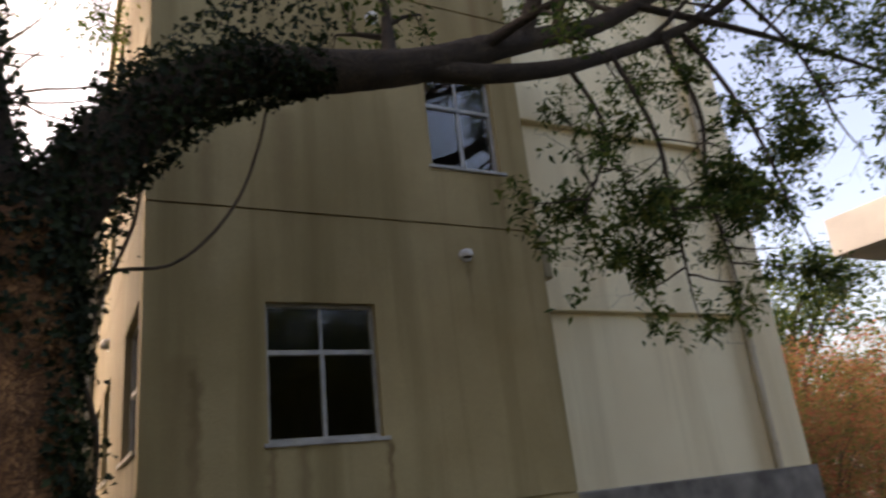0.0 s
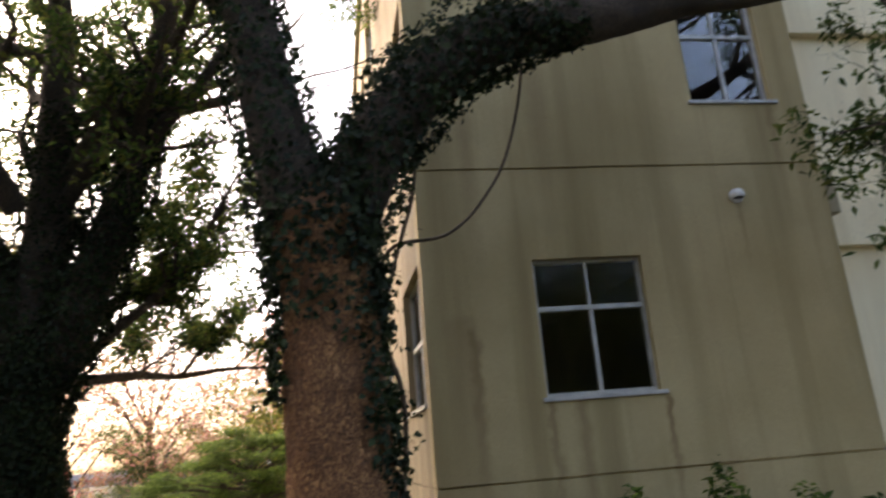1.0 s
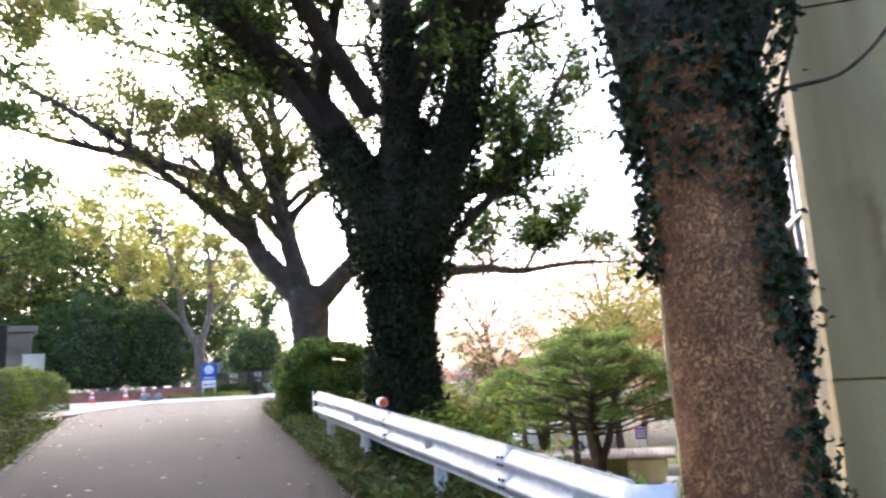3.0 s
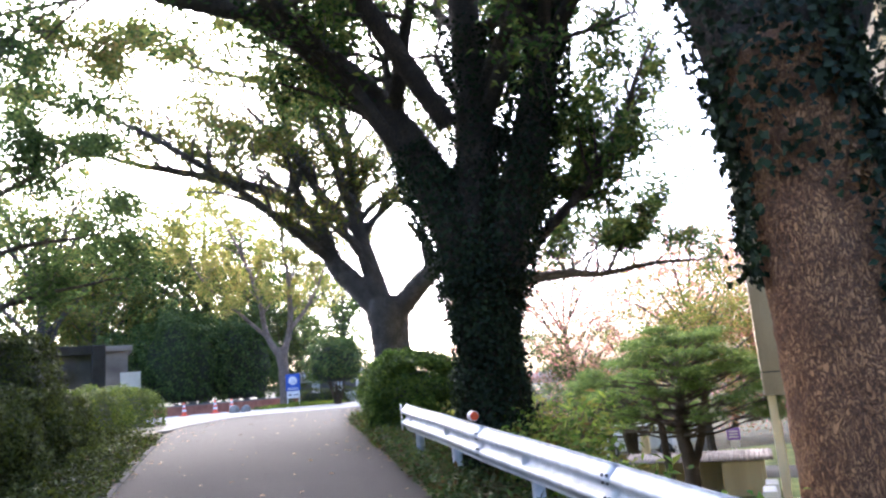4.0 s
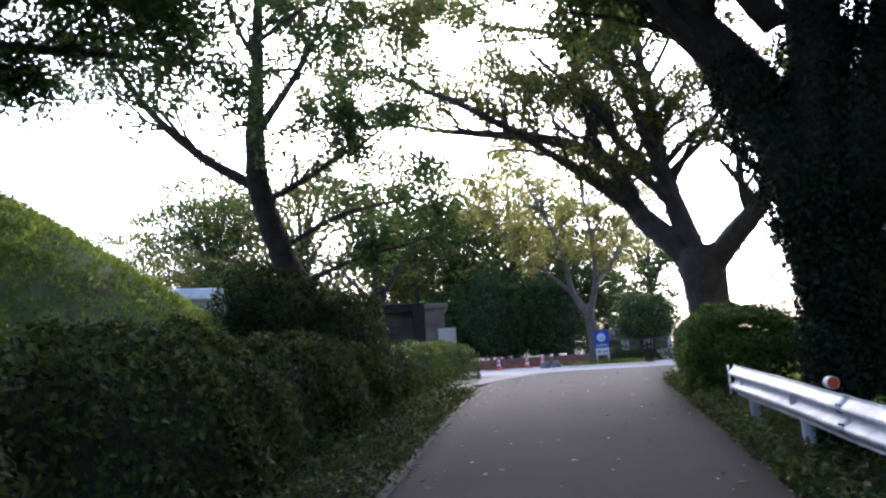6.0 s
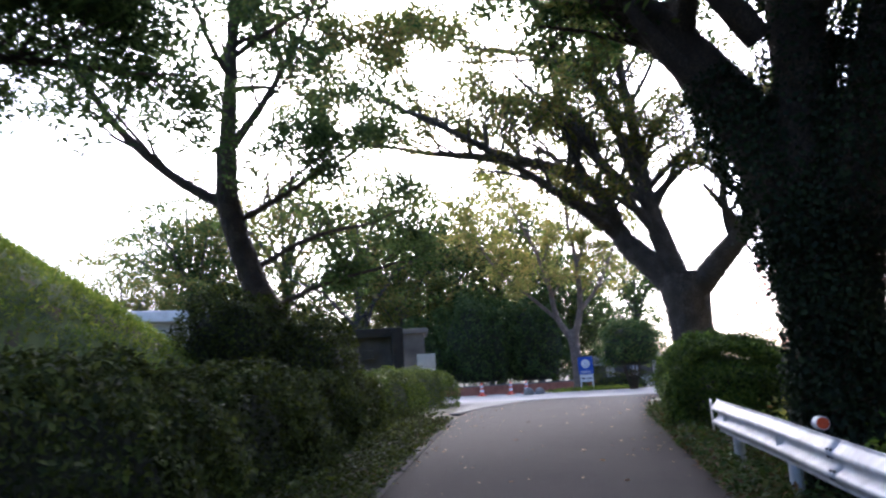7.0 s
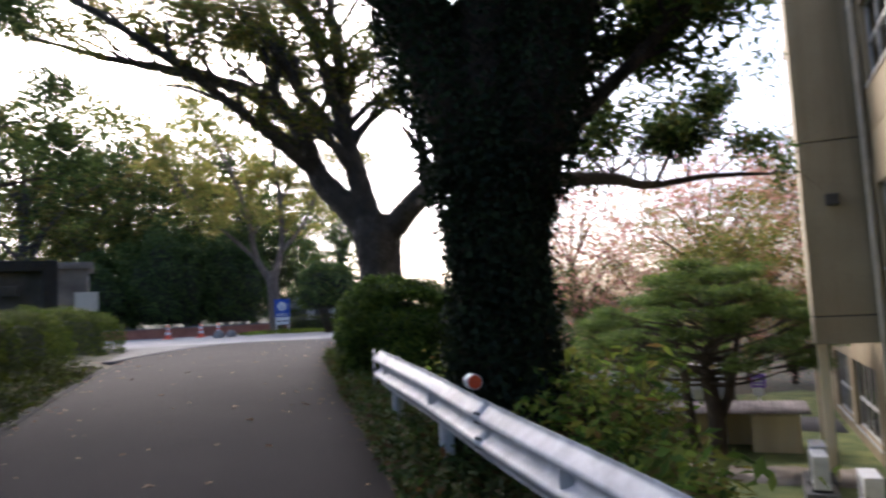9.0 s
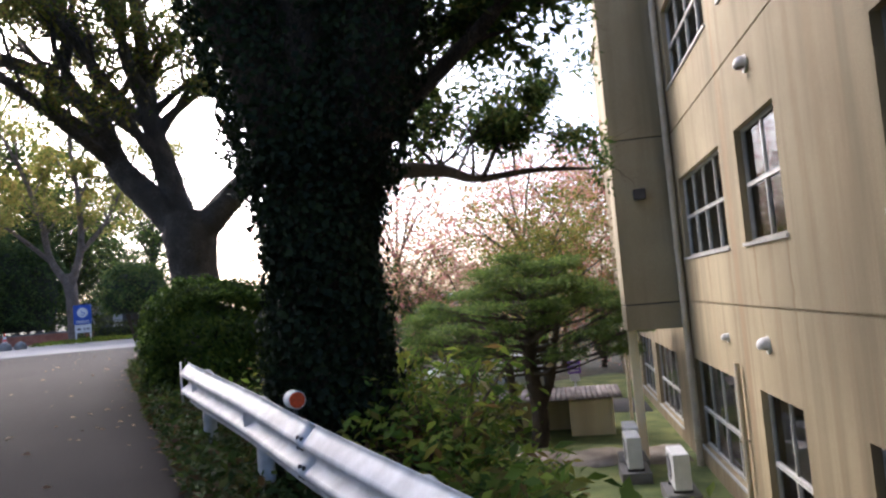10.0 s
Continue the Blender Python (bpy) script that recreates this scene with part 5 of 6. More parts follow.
# ---- far trees: a few kinds, repeated ----
def far_tree(label, seed, h, spread, leaf, bark, count=15000, size=0.27, low=0.3, gap=0.6, thin=1.0):
    """A tree for the distance: trunk, forking limbs and clumps of leaves with gaps."""
    rng = np.random.default_rng(seed)
    t = thing("grounds_tree", label, "tree", (0, 0, -50), "trees around the forecourt")
    top = np.array([rng.normal(0, 0.4), rng.normal(0, 0.4), h * 0.55])
    V, F = tube([(0, 0, -0.5), top * 0.4 + (0.15, 0, 0), top], [h * 0.028, h * 0.020, h * 0.014], 9, 0.05, rng, 0.6)
    raw("trunk", V, F, bark, t, "", True)
    tw, C = [], []
    for k in range(13):
        f = low + (1 - low) * k / 12
        p = top * min(1.0, f * 1.25)
        a = k * 2.4 + rng.uniform(-0.4, 0.4)
        ln = spread * rng.uniform(0.6, 1.1) * (1.0 - 0.45 * abs(f - 0.55))
        e = p + np.array([math.cos(a) * ln, math.sin(a) * ln, (h * 0.16 + ln * 0.55) * rng.uniform(0.6, 1.3) * (0.4 + f)])
        m = (p + e) / 2 + (0, 0, 0.06 * h)
        tw.append(tube([p, m, e], [h * 0.011 * thin, h * 0.007 * thin, h * 0.003 * thin], 6))
        for q in (m, e, e + rng.normal(0, spread * 0.28, 3), e + rng.normal(0, spread * 0.28, 3), m + rng.normal(0, spread * 0.25, 3)):
            C.append(q)
    V, F = joined(tw)
    raw("bough_growth", V, F, bark, t, "", True)["kind"] = "stuff"
    C = np.array(C)
    C[:, 2] = np.clip(C[:, 2], h * low * 0.8, h)
    r = spread * gap * 0.40
    D = np.repeat(C, 6, axis=0) + rng.normal(0, 1, (len(C) * 6, 3)) * (r, r, r * 0.6)
    i = rng.integers(0, len(D), count)
    q = spread * 0.10
    P = D[i] + rng.normal(0, 1, (count, 3)) * (q, q, q * 0.5)
    V, F = leaf_cloud(P, size, rng, aspect=0.5)
    raw("crown", V, F, leaf, t)["kind"] = "stuff"
    return t


KINDS = [far_tree("leafy green tree at the edge of the grounds", 1, 13, 4.6, L_CAMPHOR, BARK_GREY),
         far_tree("olive-green tree turning brown for autumn", 2, 15, 5.0, L_OLIVE, BARK_GREY),
         far_tree("dark evergreen tree at the edge of the grounds", 3, 11, 4.2, L_DARK, BARK, low=0.12, gap=0.75),
         far_tree("thin-leaved autumn tree with a pale trunk", 4, 14, 4.8, L_OLIVE, BARK_GREY, 8000)]
MAPLES = [far_tree("red-leaved autumn maple below the bank", 5, 8.0, 3.8, L_RED, BARK, 11000, 0.15, 0.25, 0.8, 0.6),
          far_tree("dense orange-red autumn maple beyond the building", 8, 8.0, 3.8, L_ORANGE, BARK, 13000, 0.17, 0.2, 0.75, 0.6),
          far_tree("orange-brown autumn maple below the bank", 6, 7.0, 3.4, L_RED, BARK, 8500, 0.15, 0.25, 0.8, 0.6)]


def plant(kind, x, y, z, turn, k):
    c = copy_thing(kind, pose(x, y, z, 0, 0, turn))
    c.scale = (k, k, k * 1.0)
    return c


rng = np.random.default_rng(77)
for s, n, kind, k in ((66, -30, 1, 1.5), (63, -22, 3, 1.35), (70, -16, 0, 1.55), (72, -11, 1, 1.3), (69, -5.5, 0, 1.2), (64, -38, 0, 1.4), (72, -44, 1, 1.6),
                      (58, -45, 2, 0.8), (50, -36, 1, 0.75), (42, -42, 3, 0.75), (36, -34, 1, 0.4), (30, -46, 2, 0.5), (20, -52, 0, 0.45),
                      (10, -56, 2, 0.5), (78, -24, 0, 1.4), (84, -52, 1, 1.1), (74, -62, 0, 1.0), (56, -62, 1, 0.8), (40, -66, 2, 0.6),
                      (64, -4, 2, 0.7), (66, -19, 1, 0.9), (65, -27, 0, 0.9), (63, -36, 1, 0.8), (60, -50, 2, 1.0),
                      # Unseen trees behind the viewpoint, placed to darken window reflections and end wall.
                      (-12, -14, 2, 1.1), (-22, 1, 2, 1.25), (-18, 5, 2, 0.95), (-16, 2.5, 2, 0.9), (-20, -12, 0, 1.7), (-15, -5, 0, 1.5), (-8, -16, 1, 1.1), (-26, -10, 0, 1.4), 
                      (-4, -22, 0, 1.0), (84, 60, 1, 1.3)):
    x, y = xy(s, n)
    x, y = float(x), float(y)
    plant(KINDS[kind], x, y, gz(x, y) - 0.2, float(rng.uniform(0, 360)), k)
for x, y, kind, k in ((-9.5, 46, 0, 1.55), (-4.0, 49, 0, 1.6), (1.0, 48.5, 0, 1.5), (-15.0, 50, 2, 1.5), (-6.0, 40, 2, 0.9), (-1.5, 43, 2, 1.0), (0.6, 42, 1, 0.75), (24, 17.5, 1, 0.8), (29, 22, 1, 0.95), (20.5, 15.0, 1, 0.62), (36, 24, 1, 1.1), (27, 27, 1, 1.1)):
    plant(MAPLES[kind], x, y, LOW - 0.3, float(rng.uniform(0, 360)), k)
for i in range(16):
    a = radians(30 + i * 3.6)
    r = 98 + 16 * ((i * 7) % 3)
    x, y = -math.sin(a) * r, math.cos(a) * r
    plant(KINDS[(i * 5) % 3], x, y, gz(x, y) - 0.5, i * 47.0, 1.4 if i < 6 else 0.75)
for x, y, kind, k in ((-9, 41, 0, 0.5), (-2.0, 33.5, 1, 0.52), (22, 30, 2, 1.0), (40, 30, 0, 1.2), (18, 40, 0, 1.2), (33, 8, 2, 1.0), (27, 4, 2, 0.8)):
    plant(KINDS[kind], x, y, LOW - 0.3, float(rng.uniform(0, 360)), k)
for ob in KINDS + MAPLES:
    for o in (*ob.children_recursive, ob):
        bpy.data.objects.remove(o)

# ---- undergrowth and litter ----
def sheet(name, label, s0, s1, n0, n1, step, lift, material, category="lawn", wob=0.0):
    S, N = np.arange(s0, s1 + 1e-6, step), np.arange(n0, n1 + 1e-6, step)
    s, n = np.meshgrid(S, N, indexing="ij")
    x, y = xy(s, n)
    z = ground_z(x, y) + lift
    e = np.minimum(np.minimum(s - s0, s1 - s), np.minimum(n - n0, n1 - n))
    z = z - 0.12 * (e < step * 0.6)
    i, j = np.meshgrid(np.arange(len(S) - 1), np.arange(len(N) - 1), indexing="ij")
    w = len(N)
    F = np.stack([i * w + j, i * w + j + 1, (i + 1) * w + j + 1, (i + 1) * w + j], -1).reshape(-1, 4)[:, ::-1]
    return tagged(raw(name, np.stack([x, y, z], -1), F, material, smooth=True), label, category, kind="structure")


def cover(name, label, count, s0, s1, n0, n1, h, size, leaf, seed, taper=None, up=0.6, aspect=0.45, droop=0.0, test=None):
    """Low plants over a stretch of ground: one mass of leaves in uneven tufts."""
    rng = np.random.default_rng(seed)
    tuft = rng.uniform(0, 1, (max(8, count // 60), 3))
    ts, tn = s0 + tuft[:, 0] * (s1 - s0), n0 + tuft[:, 1] * (n1 - n0)
    i = rng.integers(0, len(tuft), count)
    r = 0.16 + 0.30 * tuft[i, 2]
    s, n = ts[i] + rng.normal(0, 1, count) * r, tn[i] + rng.normal(0, 1, count) * r
    hh = h * (0.25 + 0.95 * tuft[i, 2] ** 1.5)
    if taper is not None:
        hh = hh * taper(s, n)
    ok = (n > edge_right(s) + 0.02) | (n < edge_left(s) - 0.03)
    if test is not None:
        ok &= test(s, n)
    s, n, hh = s[ok], n[ok], hh[ok]
    x, y = xy(s, n)
    P = np.stack([x, y, ground_z(x, y) + hh * rng.uniform(0, 1, len(s)) ** 0.7], 1)
    V, F = leaf_cloud(P, size, rng, up, aspect, droop=droop)
    ob = raw(name, V, F, leaf)
    return tagged(ob, label, "undergrowth", kind="stuff")


sheet("mound_turf", "steep grass-covered mound behind the hedge", 1.0, 24, -24, -5.6, 0.6, 0.03, GRASS, "grass")
cover("mound_grass", "short green grass on the mound", 150000, 4, 22, -17, -5.8, 0.16, 0.10, L_GRASS, 5, aspect=0.3, droop=-0.6)
sheet("lawn", "patchy lawn beside the building", 10, 34, 6.0, 22, 1.0, 0.03, LAWN)
cover("verge_weeds", "low green weeds and dead leaves along the rail", 34000, 2, 14.5, 1.1, 2.3, 0.20, 0.085, L_VERGE, 6)
cover("verge_weeds", "low green weeds below the hedge", 9000, 13, 19, 0.8, 1.4, 0.24, 0.09, L_VERGE, 16)
cover("bank_undergrowth", "dense leafy undergrowth on the bank behind the rail", 46000, 3, 16, 2.0, 5.0, 0.75, 0.10, L_WEED, 7, test=lambda s, n: (n > 2.70 - 0.134 * (s - 4.6)) & ((s > 8.4) | (n < 2.75)) & ((s < 11.8) | (n > 3.2)))
cover("bank_undergrowth", "dense leafy undergrowth low on the bank", 12000, 11, 24, 4.8, 6.2, 0.45, 0.13, L_HEDGE, 17, test=lambda s, n: n < 5.6)
cover("kerb_weeds", "weeds and grass between kerb and hedge", 46000, -6, 19, -4.8, -1.9, 0.26, 0.085, L_DARK, 8, taper=lambda s, n: np.clip((edge_left(s) - 0.05 - n) / 0.4, 0.3, 1.0), test=lambda s, n: n > edge_left(s) - 2.0)
cover("bank_litter", "brown dead leaves on the bank", 9000, 2, 16, 0.95, 4.5, 0.05, 0.09, L_DRY, 9, up=2.5)
cover("kerb_litter", "brown dead leaves along the kerb", 13000, -4, 19, -4.4, -1.9, 0.04, 0.08, L_DRY, 10, up=2.5)
def fallen(count, seed):
    rng = np.random.default_rng(seed)
    s = rng.uniform(-2, 28, count)
    f = np.where(rng.uniform(0, 1, count) < 0.5, rng.beta(0.5, 3, count), 1 - rng.beta(0.5, 2.2, count))
    n = edge_left(s) + (edge_right(s) - edge_left(s)) * f
    x, y = xy(s, n)
    V, F = leaf_cloud(np.stack([x, y, road_z(s) + 0.035 - 0.03 * (2 * f - 1) ** 2], 1), 0.075, rng, 5.0, 0.6)
    return tagged(raw("fallen_leaves", V, F, L_FALLEN), "scattered dry leaves on the asphalt", "leaves", kind="stuff")


fallen(440, 4)


def bush(s, n, r, h, seed, leaf=None, size=0.15, label="loose leafy green shrub growing on the bank"):
    x, y = xy(s, n)
    x, y = float(x), float(y)
    rng = np.random.default_rng(seed)
    b = thing("bank_shrub", label, "shrub", (x, y, gz(x, y)), "shrubs on the bank")
    tw, P = [], []
    for k in range(26):
        a, l = k * 2.4, rng.uniform(0.5, 1.0)
        e = np.array([math.cos(a) * r * l, math.sin(a) * r * l, h * rng.uniform(0.5, 1.0)])
        tw.append(tube([(0, 0, -0.1), e * (0.35, 0.35, 0.6), e], [0.018, 0.012, 0.005], 5))
        f = rng.uniform(0.3, 1.05, 70)[:, None]
        P.append(e * np.hstack([f**1.3, f**1.3, f]) + rng.normal(0, 0.10, (70, 3)))
    V, F = joined(tw)
    raw("stem_growth", V, F, VINE, b, "", True)["kind"] = "stuff"
    V, F = leaf_cloud(np.concatenate(P), size, rng, 0.6, 0.34, droop=0.3)
    raw("leaves", V, F, leaf or L_WEED, b)["kind"] = "stuff"
    return b


for k, (s, n, r, h) in enumerate(((9.6, 3.0, 0.7, 1.2), (10.6, 3.2, 0.8, 1.35), (9.0, 3.1, 0.45, 0.65), (11.5, 3.2, 0.8, 1.3), (8.3, 2.8, 0.38, 0.42), (12.5, 3.5, 0.8, 1.1), (10.4, 3.9, 0.6, 0.9),
                                  (11.4, 4.2, 0.8, 1.2), (12.6, 4.3, 0.8, 1.2))):
    bush(s, n, r, h, 100 + k, size=0.125)
for k, (s, n, r, h) in enumerate(((10.9, 2.5, 0.42, 0.55), (10.2, 2.65, 0.4, 0.5), (9.4, 2.5, 0.35, 0.4))):
    bush(s, n, r, h, 130 + k, L_DRY, 0.11, "straggly shrub with withered red-brown leaves behind the rail")
for k, (x, y, h) in enumerate(((3.3, 7.9, 1.85), (4.3, 7.8, 1.95), (5.3, 7.9, 1.85), (6.2, 7.9, 1.8))):
    shrub("wall_shrub", "tall leafy shrub growing against the foot of the wall", (x, y, gz(x, y) - 0.05), 0.75, 0.6, h, 140 + k, L_HEDGE, 0.11, 260)

# ---- vines on the first tree ----
def vine(pts, r0, r1, seed, leaves=60):
    rng = np.random.default_rng(seed)
    v = thing("hanging_vine", "thick bare vine hanging from the limb to the trunk", "vine", pts[0], "vines on the red-barked tree")
    q = np.array(pts, float) - np.array(pts[0])
    V, F = tube(q, np.linspace(r0, r1, len(q)), 8, 0.06, rng, 0.1)
    raw("stem", V, F, VINE, v, "", True)
    if leaves:
        d = np.r_[0, np.cumsum(np.linalg.norm(np.diff(q, axis=0), axis=1))]
        u = rng.uniform(0, d[-1], leaves)
        P = np.stack([np.interp(u, d, q[:, k]) for k in range(3)], 1) + rng.normal(0, 0.07, (leaves, 3))
        V, F = leaf_cloud(P, 0.08, rng, aspect=0.8, droop=0.4)
        raw("leaves", V, F, L_IVY, v)["kind"] = "stuff"
    return v


vine([(2.49, 7.3, 5.6), (2.36, 7.4, 4.87), (2.04, 7.4, 4.06), (1.49, 7.4, 3.49), (0.91, 7.35, 3.35), (0.72, 7.2, 2.9), (0.62, 7.0, 2.5)], 0.016, 0.022, 1, 0)
vine([(1.2, 7.2, 4.9), (1.16, 7.35, 3.9), (1.0, 7.3, 3.4), (0.85, 7.2, 2.9), (0.74, 7.05, 2.5)], 0.02, 0.016, 2, 90)
vine([(0.72, 7.0, 3.4), (0.78, 7.1, 2.9), (0.70, 7.0, 2.5)], 0.018, 0.014, 3, 50)
vine([(0.66, 6.9, 2.9), (0.78, 7.0, 2.35), (0.90, 7.05, 1.95), (0.90, 7.05, 1.4), (0.82, 6.95, 0.9)], 0.026, 0.024, 4, 60)

# ---- forecourt and lower ground: small things ----
def cone(x, y, z):
    c = thing("traffic_cone", "red traffic cone with white bands on the forecourt", "traffic cone", (x, y, z), "traffic cones")
    bm = box(bmesh.new(), -0.22, -0.22, 0, 0.22, 0.22, 0.05, 0.01)
    part("base", bm, CONE, c)
    for k, (za, zb) in enumerate(((0.05, 0.25), (0.25, 0.40), (0.40, 0.52), (0.52, 0.66), (0.66, 0.82))):
        bm = bmesh.new()
        r = lambda q: 0.17 - 0.165 * q
        bmesh.ops.create_cone(bm, cap_ends=True, segments=20, radius1=r(za), radius2=r(zb), depth=zb - za, matrix=Matrix.Translation((0, 0, (za + zb) / 2)))
        part("band", bm, PAINT_W if k % 2 else CONE, c, "white reflective band" if k % 2 else "")
    return c


for x, y in ((-32.8, 37.5), (-31.4, 38.7), (-30.6, 39.3)):
    cone(x, y, 0.83)
for x, y, r in ((-27.0, 35.0, 0.30), (-26.6, 35.5, 0.28)):
    st = thing("stone_bollard", "low rounded grey concrete block on the pavement", "bollard", (x, y, 0.82), "concrete blocks")
    bm = bmesh.new()
    bmesh.ops.create_uvsphere(bm, u_segments=18, v_segments=12, radius=r)
    for v in bm.verts:
        v.co.z = max(v.co.z * 1.1, -r * 0.3) + r * 0.3
    part("block", bm, CONCRETE, st)

sg = thing("parking_sign", "blue sign board with a white round emblem on two posts", "sign", (-25.5, 38.6, 0.84), turn=33.8)
boxed("board", (-0.42, -0.025, 0.95), (0.42, 0.025, 1.95), BLUE, sg, 0.008, "blue panel")
boxed("plate", (-0.38, -0.022, 0.52), (0.38, 0.022, 0.93), PAINT_W, sg, 0.006, "white plate")
for x in (-0.34, 0.34):
    boxed("post", (x - 0.03, 0.027, -0.3), (x + 0.03, 0.075, 1.9), PAINT_W, sg, 0.006, "white post")
bm = bmesh.new()
ring(bm, (0, -0.032, 1.55), (0, 1, 0), 0.25, 0.01, 32)
part("emblem", bm, PAINT_W, sg, "white disc")
V, F = tube([(0.10 * math.cos(a), -0.042, 1.50 + 0.10 * math.sin(a)) for a in np.linspace(-2.9, 0.6, 14)], [0.018] * 14, 6)
raw("pictogram", V, F, BLUE, sg, "blue seated-figure pictogram drawn as plain strokes")
V, F = tube([(-0.06, -0.042, 1.68), (-0.05, -0.042, 1.60), (-0.04, -0.042, 1.54), (0.06, -0.042, 1.54), (0.10, -0.042, 1.44)], [0.016] * 5, 6)
raw("pictogram", V, F, BLUE, sg)
for z in (1.10, 1.02):
    boxed("text_bar", (-0.30, -0.031, z), (0.30, -0.026, z + 0.035), PAINT_W, sg, 0.0, "white line of small writing")
for a, b in ((-0.28, -0.10), (0.02, 0.10), (0.16, 0.28)):
    boxed("text_bar", (a, -0.028, 0.66), (b, -0.023, 0.76), DARK, sg, 0.0, "dark arrow and writing")

rng = np.random.default_rng(91)
a, q = rng.uniform(0, 6.283, 3200), rng.uniform(0, 1, 3200) ** 0.6
V, F = leaf_cloud(np.stack([-25.3 + q * (2.3 * np.cos(a) + 0.4 * np.sin(a)), 38.9 + q * (1.6 * np.cos(a) - 0.6 * np.sin(a)), 0.84 + rng.uniform(0, 0.22, 3200) * (1 - 0.6 * q)], 1), 0.16, rng, 0.3, 0.25, droop=-0.8)
tagged(raw("sign_grass", V, F, L_GRASS), "tufts of rough grass around the feet of the sign", "grass", kind="stuff")

bw = thing("brick_wall", "low red-brown brick border wall behind the cones", "wall", (0, 0, 0))
bm = bmesh.new()
box(bm, -9.0, -0.2, 0, 9.0, 0.2, 0.62, 0.02)
part("wall", bm, BRICKRED, bw)
bm = bmesh.new()
box(bm, -9.05, -0.24, 0.622, 9.05, 0.24, 0.70, 0.015)
part("coping", bm, CONCRETE, bw, "grey coping")
x, y = xy(55, -8.5)
bw.matrix_basis = pose(float(x), float(y), 0.82, 0, 0, 31.3)

# concrete gate wall beside the lane
gw = thing("gate_wall", "weathered dark concrete gate wall with a small box", "wall", (-20.3, 18.2, 0))
gw.matrix_basis = pose(-20.3, 18.2, 0.7, 0, 0, 50)
boxed("panel", (-1.1, -0.05, 0), (0.75, 0.25, 2.55), GATE, gw, 0.02, "stained recessed panel")
boxed("pier", (0.753, -0.35, 0), (1.15, 0.35, 2.85), GATE_DARK, gw, 0.02, "dark concrete pier")
boxed("lintel", (-1.2, -0.30, 2.553), (0.75, 0.30, 2.85), GATE_DARK, gw, 0.02, "dark lintel")
boxed("meter_box", (-0.25, -0.30, 1.85), (0.15, -0.053, 2.15), GATE, gw, 0.01, "small grey box")
gb = thing("concrete_hut", "pale grey concrete hut with streaked walls", "hut", (-21.8, 21.4, 0))
gb.matrix_basis = pose(-21.8, 21.4, 0.75, 0, 0, 48)
boxed("body", (-0.45, -1.0, 0), (0.55, 1.0, 2.75), CONCRETE, gb, 0.02)
boxed("roof_slab", (-0.6, -1.15, 2.753), (0.7, 1.15, 2.95), CONCRETE, gb, 0.02)
wb = thing("notice_board", "blank white notice board above the hedge", "board", (-18.6, 19.2, 0))
wb.matrix_basis = pose(-18.6, 19.2, 0.75, 0, 0, 48)
boxed("panel", (-0.30, -0.03, 1.30), (0.30, 0.03, 1.85), PAINT_W, wb, 0.006)
for x in (-0.25, 0.25):
    boxed("post", (x - 0.03, 0.032, -0.2), (x + 0.03, 0.09, 1.8), DARK, wb, 0.004)

# far white buildings
def white_block(at, turn, w, d, h, storeys, label, bays=6):
    b = thing("far_building", label, "building", at)
    b.matrix_basis = pose(*at, 0, 0, turn)
    boxed("wall", (-w / 2, -d / 2, -2), (w / 2, d / 2, h), PALECONC, b, 0.03)
    boxed("roof", (-w / 2 - 0.4, -d / 2 - 0.4, h + 0.003), (w / 2 + 0.4, d / 2 + 0.4, h + 0.5), PAINT_W, b, 0.03)
    for s in range(storeys):
        for k in range(bays):
            x = -w / 2 + w * (k + 0.5) / bays
            z = h * (s + 0.35) / storeys
            boxed("window", (x - w / bays * 0.32, -d / 2 - 0.05, z), (x + w / bays * 0.32, -d / 2 - 0.003, z + h / storeys * 0.45), DARK, b, 0.01, "dark window")
    return b


white_block((-36.0, 17.5, 1.0), 66, 8, 6, 4.1, 1, "low white building beyond the mound")
white_block((-37.5, 62, 0.8), 33, 6, 6, 2.3, 1, "low white building behind the forecourt trees", 3)
white_block((-12, 68, LOW), 10, 22, 8, 4.0, 1, "long pale building below the bank", 8)

# shed below the bank
sh = thing("shed", "small white shed with a rusty corrugated roof", "shed", (-1.85, 25.2, LOW))
boxed("side_wall", (1.55, -0.2, -0.1), (1.65, 1.0, 1.07), WALL_PALE, sh, 0.01, "white side wall")
boxed("side_wall", (-2.2, -0.2, -0.1), (-2.1, 1.0, 1.07), WALL_PALE, sh, 0.01)
boxed("back_wall", (-2.097, 0.9, -0.1), (1.547, 1.0, 1.07), WALL_PALE, sh, 0.01)
boxed("front_wall", (0.45, -0.2, -0.1), (1.547, -0.1, 1.0), WALL_PALE, sh, 0.01, "short white front wall")
V, F = [], []
m = 120
for k in range(m + 1):
    x = -2.4 + 4.3 * k / m
    z = 0.018 * math.sin(k * 2 * math.pi / 4)
    V += [(x, -0.5, 1.08 + z), (x, 1.2, 1.20 + z)]
for k in range(m):
    F.append((2 * k, 2 * k + 2, 2 * k + 3, 2 * k + 1))
rf = raw("roof", V, F, ROOFTIN, sh, "rusty corrugated roof sheet")
rf.modifiers.new("thick", "SOLIDIFY").thickness = 0.012

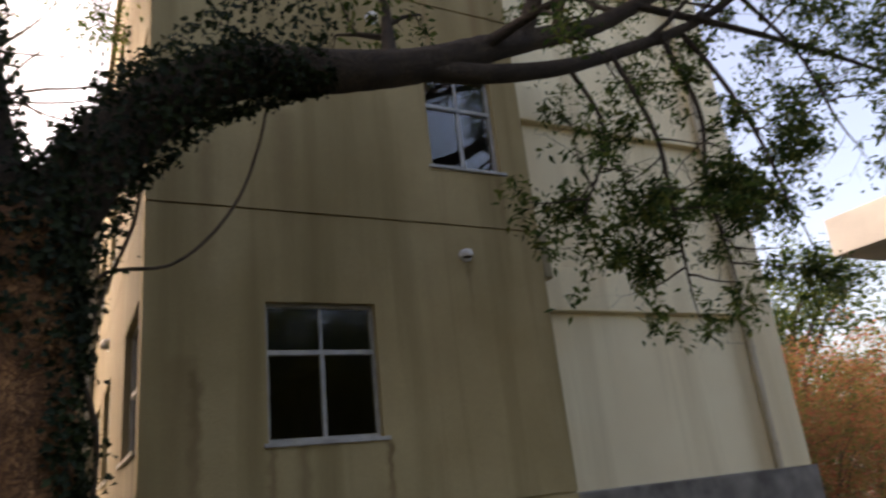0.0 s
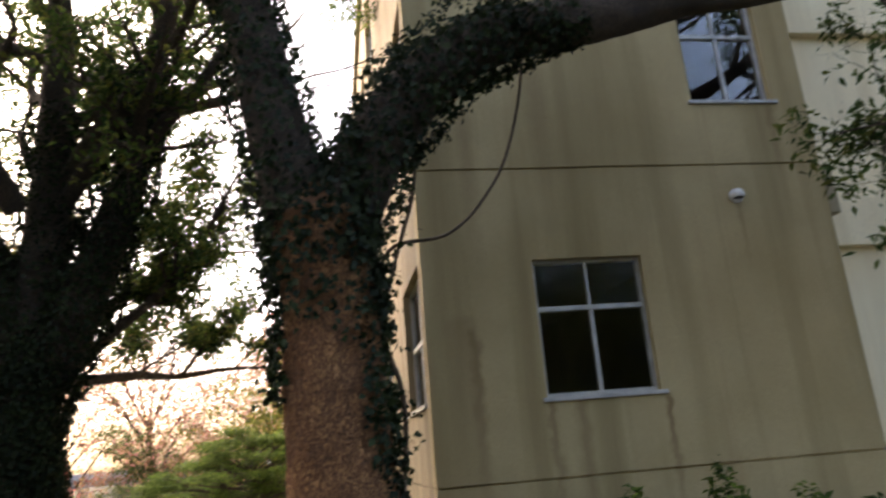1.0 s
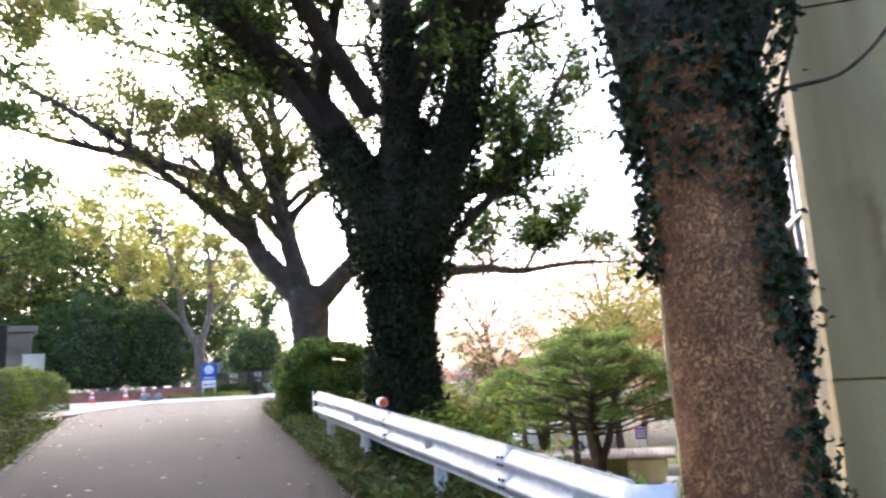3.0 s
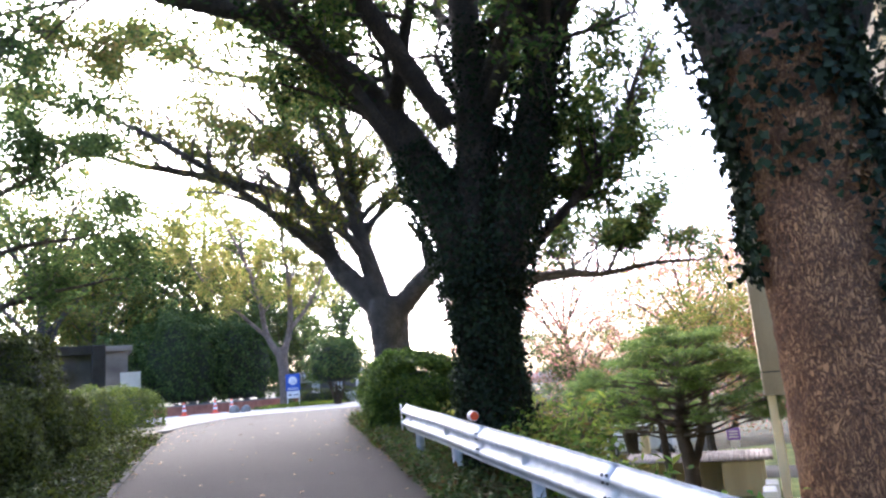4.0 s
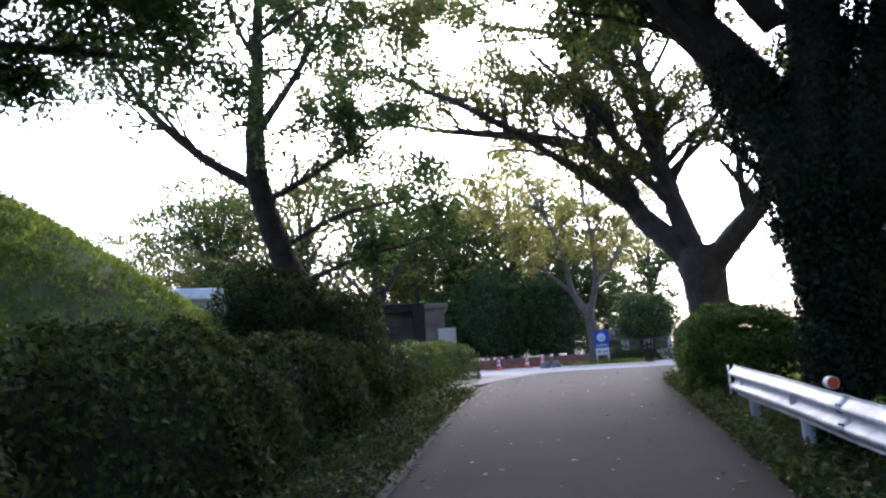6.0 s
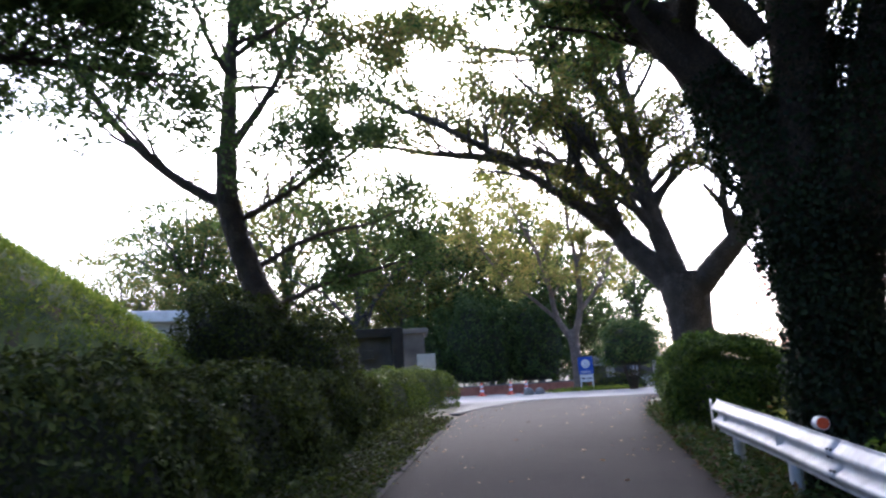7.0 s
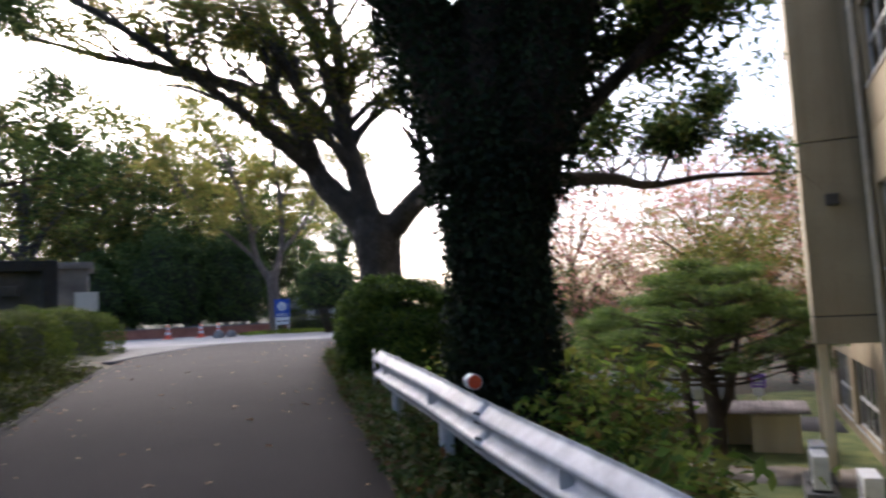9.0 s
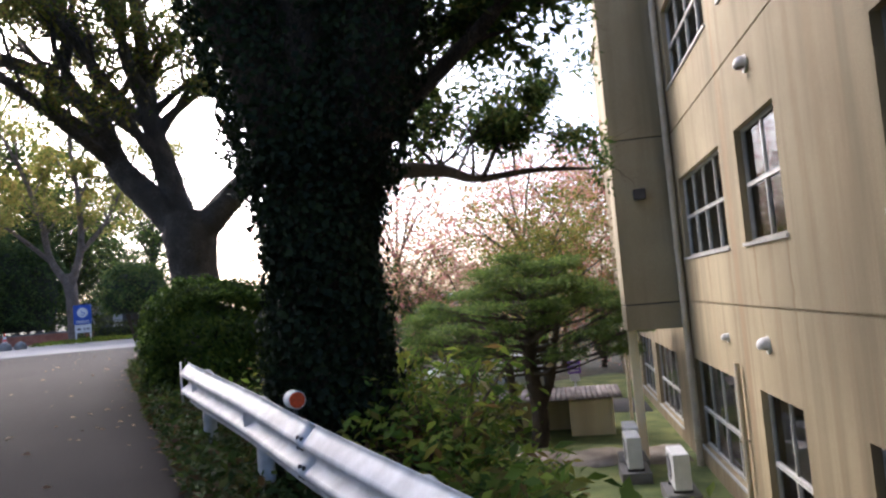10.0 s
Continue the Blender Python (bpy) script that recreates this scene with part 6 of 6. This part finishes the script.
ps = thing("notice_sign", "purple notice sign on a post by the lower path", "sign", (-1.07, 30.4, LOW))
boxed("board", (-0.22, -0.02, 1.12), (0.22, 0.02, 1.55), PURPLE, ps, 0.005, "purple board")
boxed("plate", (-0.16, -0.02, 0.86), (0.16, 0.02, 1.10), PAINT_W, ps, 0.005, "white plate")
boxed("post", (-0.03, 0.022, -0.3), (0.03, 0.06, 1.5), PAINT_W, ps, 0.004)
for z in (1.40, 1.30, 1.20):
    boxed("text_bar", (-0.16, -0.026, z), (0.16, -0.021, z + 0.04), PAINT_W, ps, 0.0, "white line of writing")

def air_unit(x, y, z, turn):
    a = thing("air_conditioner", "white outdoor air-conditioner unit beside the facade", "air conditioner", (x, y, z), "outdoor units")
    a.matrix_basis = pose(x, y, z, 0, 0, turn)
    boxed("casing", (-0.40, -0.15, 0.06), (0.40, 0.15, 0.70), PAINT_W, a, 0.015)
    bm = bmesh.new()
    ring(bm, (-0.10, -0.156, 0.38), (0, 1, 0), 0.24, 0.012, 28)
    g = part("fan_grille", bm, DARK, a, "round dark fan grille")
    for k in range(5):
        boxed("grille_bar", (-0.33, -0.168, 0.19 + k * 0.095), (0.13, -0.1625, 0.20 + k * 0.095), PAINT_W, g, 0.0)
    for xx in (-0.3, 0.3):
        boxed("foot", (xx - 0.04, -0.17, 0.0), (xx + 0.04, 0.17, 0.058), DARK, a, 0.004)


for x, y, z in ((-0.20, 20.3, LOW - 0.05), (-0.12, 21.4, LOW - 0.05), (0.45, 18.6, LOW - 0.05)):
    stand = boxed("concrete_pad", (x - 0.3, y - 0.5, z - 0.4), (x + 0.3, y + 0.5, z + 0.30), CONCRETE, None, 0.01)
    tagged(stand, "low concrete pad carrying an outdoor unit", "pad")
    air_unit(x, y, z + 0.30, -90)

# lower paths and parked cars
V, F = [], []
for k in range(41):
    x = -4.2 + 5.4 * k / 40
    V += [(x, 21.5 + 0.12 * math.sin(k * 0.7) + 0.06 * math.sin(k * 2.3), LOW + 0.05), (x, 23.2 + 0.15 * math.sin(k * 0.5 + 1) + 0.05 * math.sin(k * 1.9), LOW + 0.05)]
    if k:
        F.append((2 * k - 2, 2 * k, 2 * k + 1, 2 * k - 1))
track = raw("dirt_track", V, F, DIRT)
track.modifiers.new("thick", "SOLIDIFY").thickness = 0.05
tagged(track, "trodden bare dirt track across the lower lawn", "path", kind="structure")
gp = thing("gate_post", "slim cream concrete gate post below the bank", "post", (-4.3, 30.8, LOW))
boxed("shaft", (-0.15, -0.15, -0.1), (0.15, 0.15, 1.55), WALL_PALE, gp, 0.02)
boxed("cap", (-0.19, -0.19, 1.553), (0.19, 0.19, 1.63), CONCRETE, gp, 0.015, "flat grey cap")
path = raw("path", [(-14, 31.5, LOW + 0.06), (1.2, 28.2, LOW + 0.06), (1.2, 31.0, LOW + 0.06), (-14, 34.6, LOW + 0.06)], [(0, 1, 2, 3)], PLAZA)
path.modifiers.new("thick", "SOLIDIFY").thickness = 0.08
tagged(path, "pale concrete path across the lower lawn", "path", kind="structure")


def car(x, y, z, turn, paint, label):
    c = thing("parked_car", label, "car", (x, y, z), "parked cars")
    c.matrix_basis = pose(x, y, z, 0, 0, turn)
    bm = bmesh.new()
    prof = [(-1.85, 0.30), (-1.9, 0.75), (-1.75, 0.98), (-1.25, 1.02), (-0.75, 1.45), (0.75, 1.48), (1.35, 1.02), (1.85, 0.92), (1.92, 0.5), (1.85, 0.30)]
    for sy in (-0.72, 0.72):
        vs = [bm.verts.new((px, sy * (0.86 if pz > 1.2 else 1.0), pz)) for px, pz in prof]
        bm.faces.new(vs)
    bm.verts.ensure_lookup_table()
    n = len(prof)
    for k in range(n):
        bm.faces.new((bm.verts[k], bm.verts[(k + 1) % n], bm.verts[n + (k + 1) % n], bm.verts[n + k]))
    bmesh.ops.bevel(bm, geom=list(bm.edges), offset=0.06, segments=2, affect="EDGES")
    part("body", bm, paint, c)
    for sy in (-1, 1):
        boxed("side_window", (-0.7, sy * 0.69 - 0.01, 1.05), (0.85, sy * 0.69 + 0.01, 1.36), DARK, c, 0.005, "dark side glass")
        for wx in (-1.15, 1.2):
            bm = bmesh.new()
            ring(bm, (wx, sy * 0.66, 0.30), (0, 1, 0), 0.30, 0.18, 24)
            wh = part("wheel", bm, DARK, c, "black tyre")
            bm = bmesh.new()
            ring(bm, (wx, sy * 0.755, 0.30), (0, 1, 0), 0.18, 0.02, 18)
            part("rim", bm, STEEL, wh)
    return c


SILVER = mat("silver_paint", (0.42, 0.43, 0.44), (0.48, 0.49, 0.50), 2, 0.35, 0.0, 80, 0.4)
TEAL = mat("teal_paint", (0.06, 0.28, 0.30), (0.08, 0.34, 0.36), 2, 0.4, 0.0)
for x, y, turn, pt, lb in ((-8.2, 33.5, 20, SILVER, "silver parked car below the bank"), (-5.5, 36.5, 15, PAINT_W, "white parked car below the bank"), (-11.5, 34.0, 25, TEAL, "teal parked car below the bank"), (-3.0, 35.5, 100, SILVER, "silver parked car below the bank")):
    car(x, y, LOW + 0.03, turn, pt, lb)
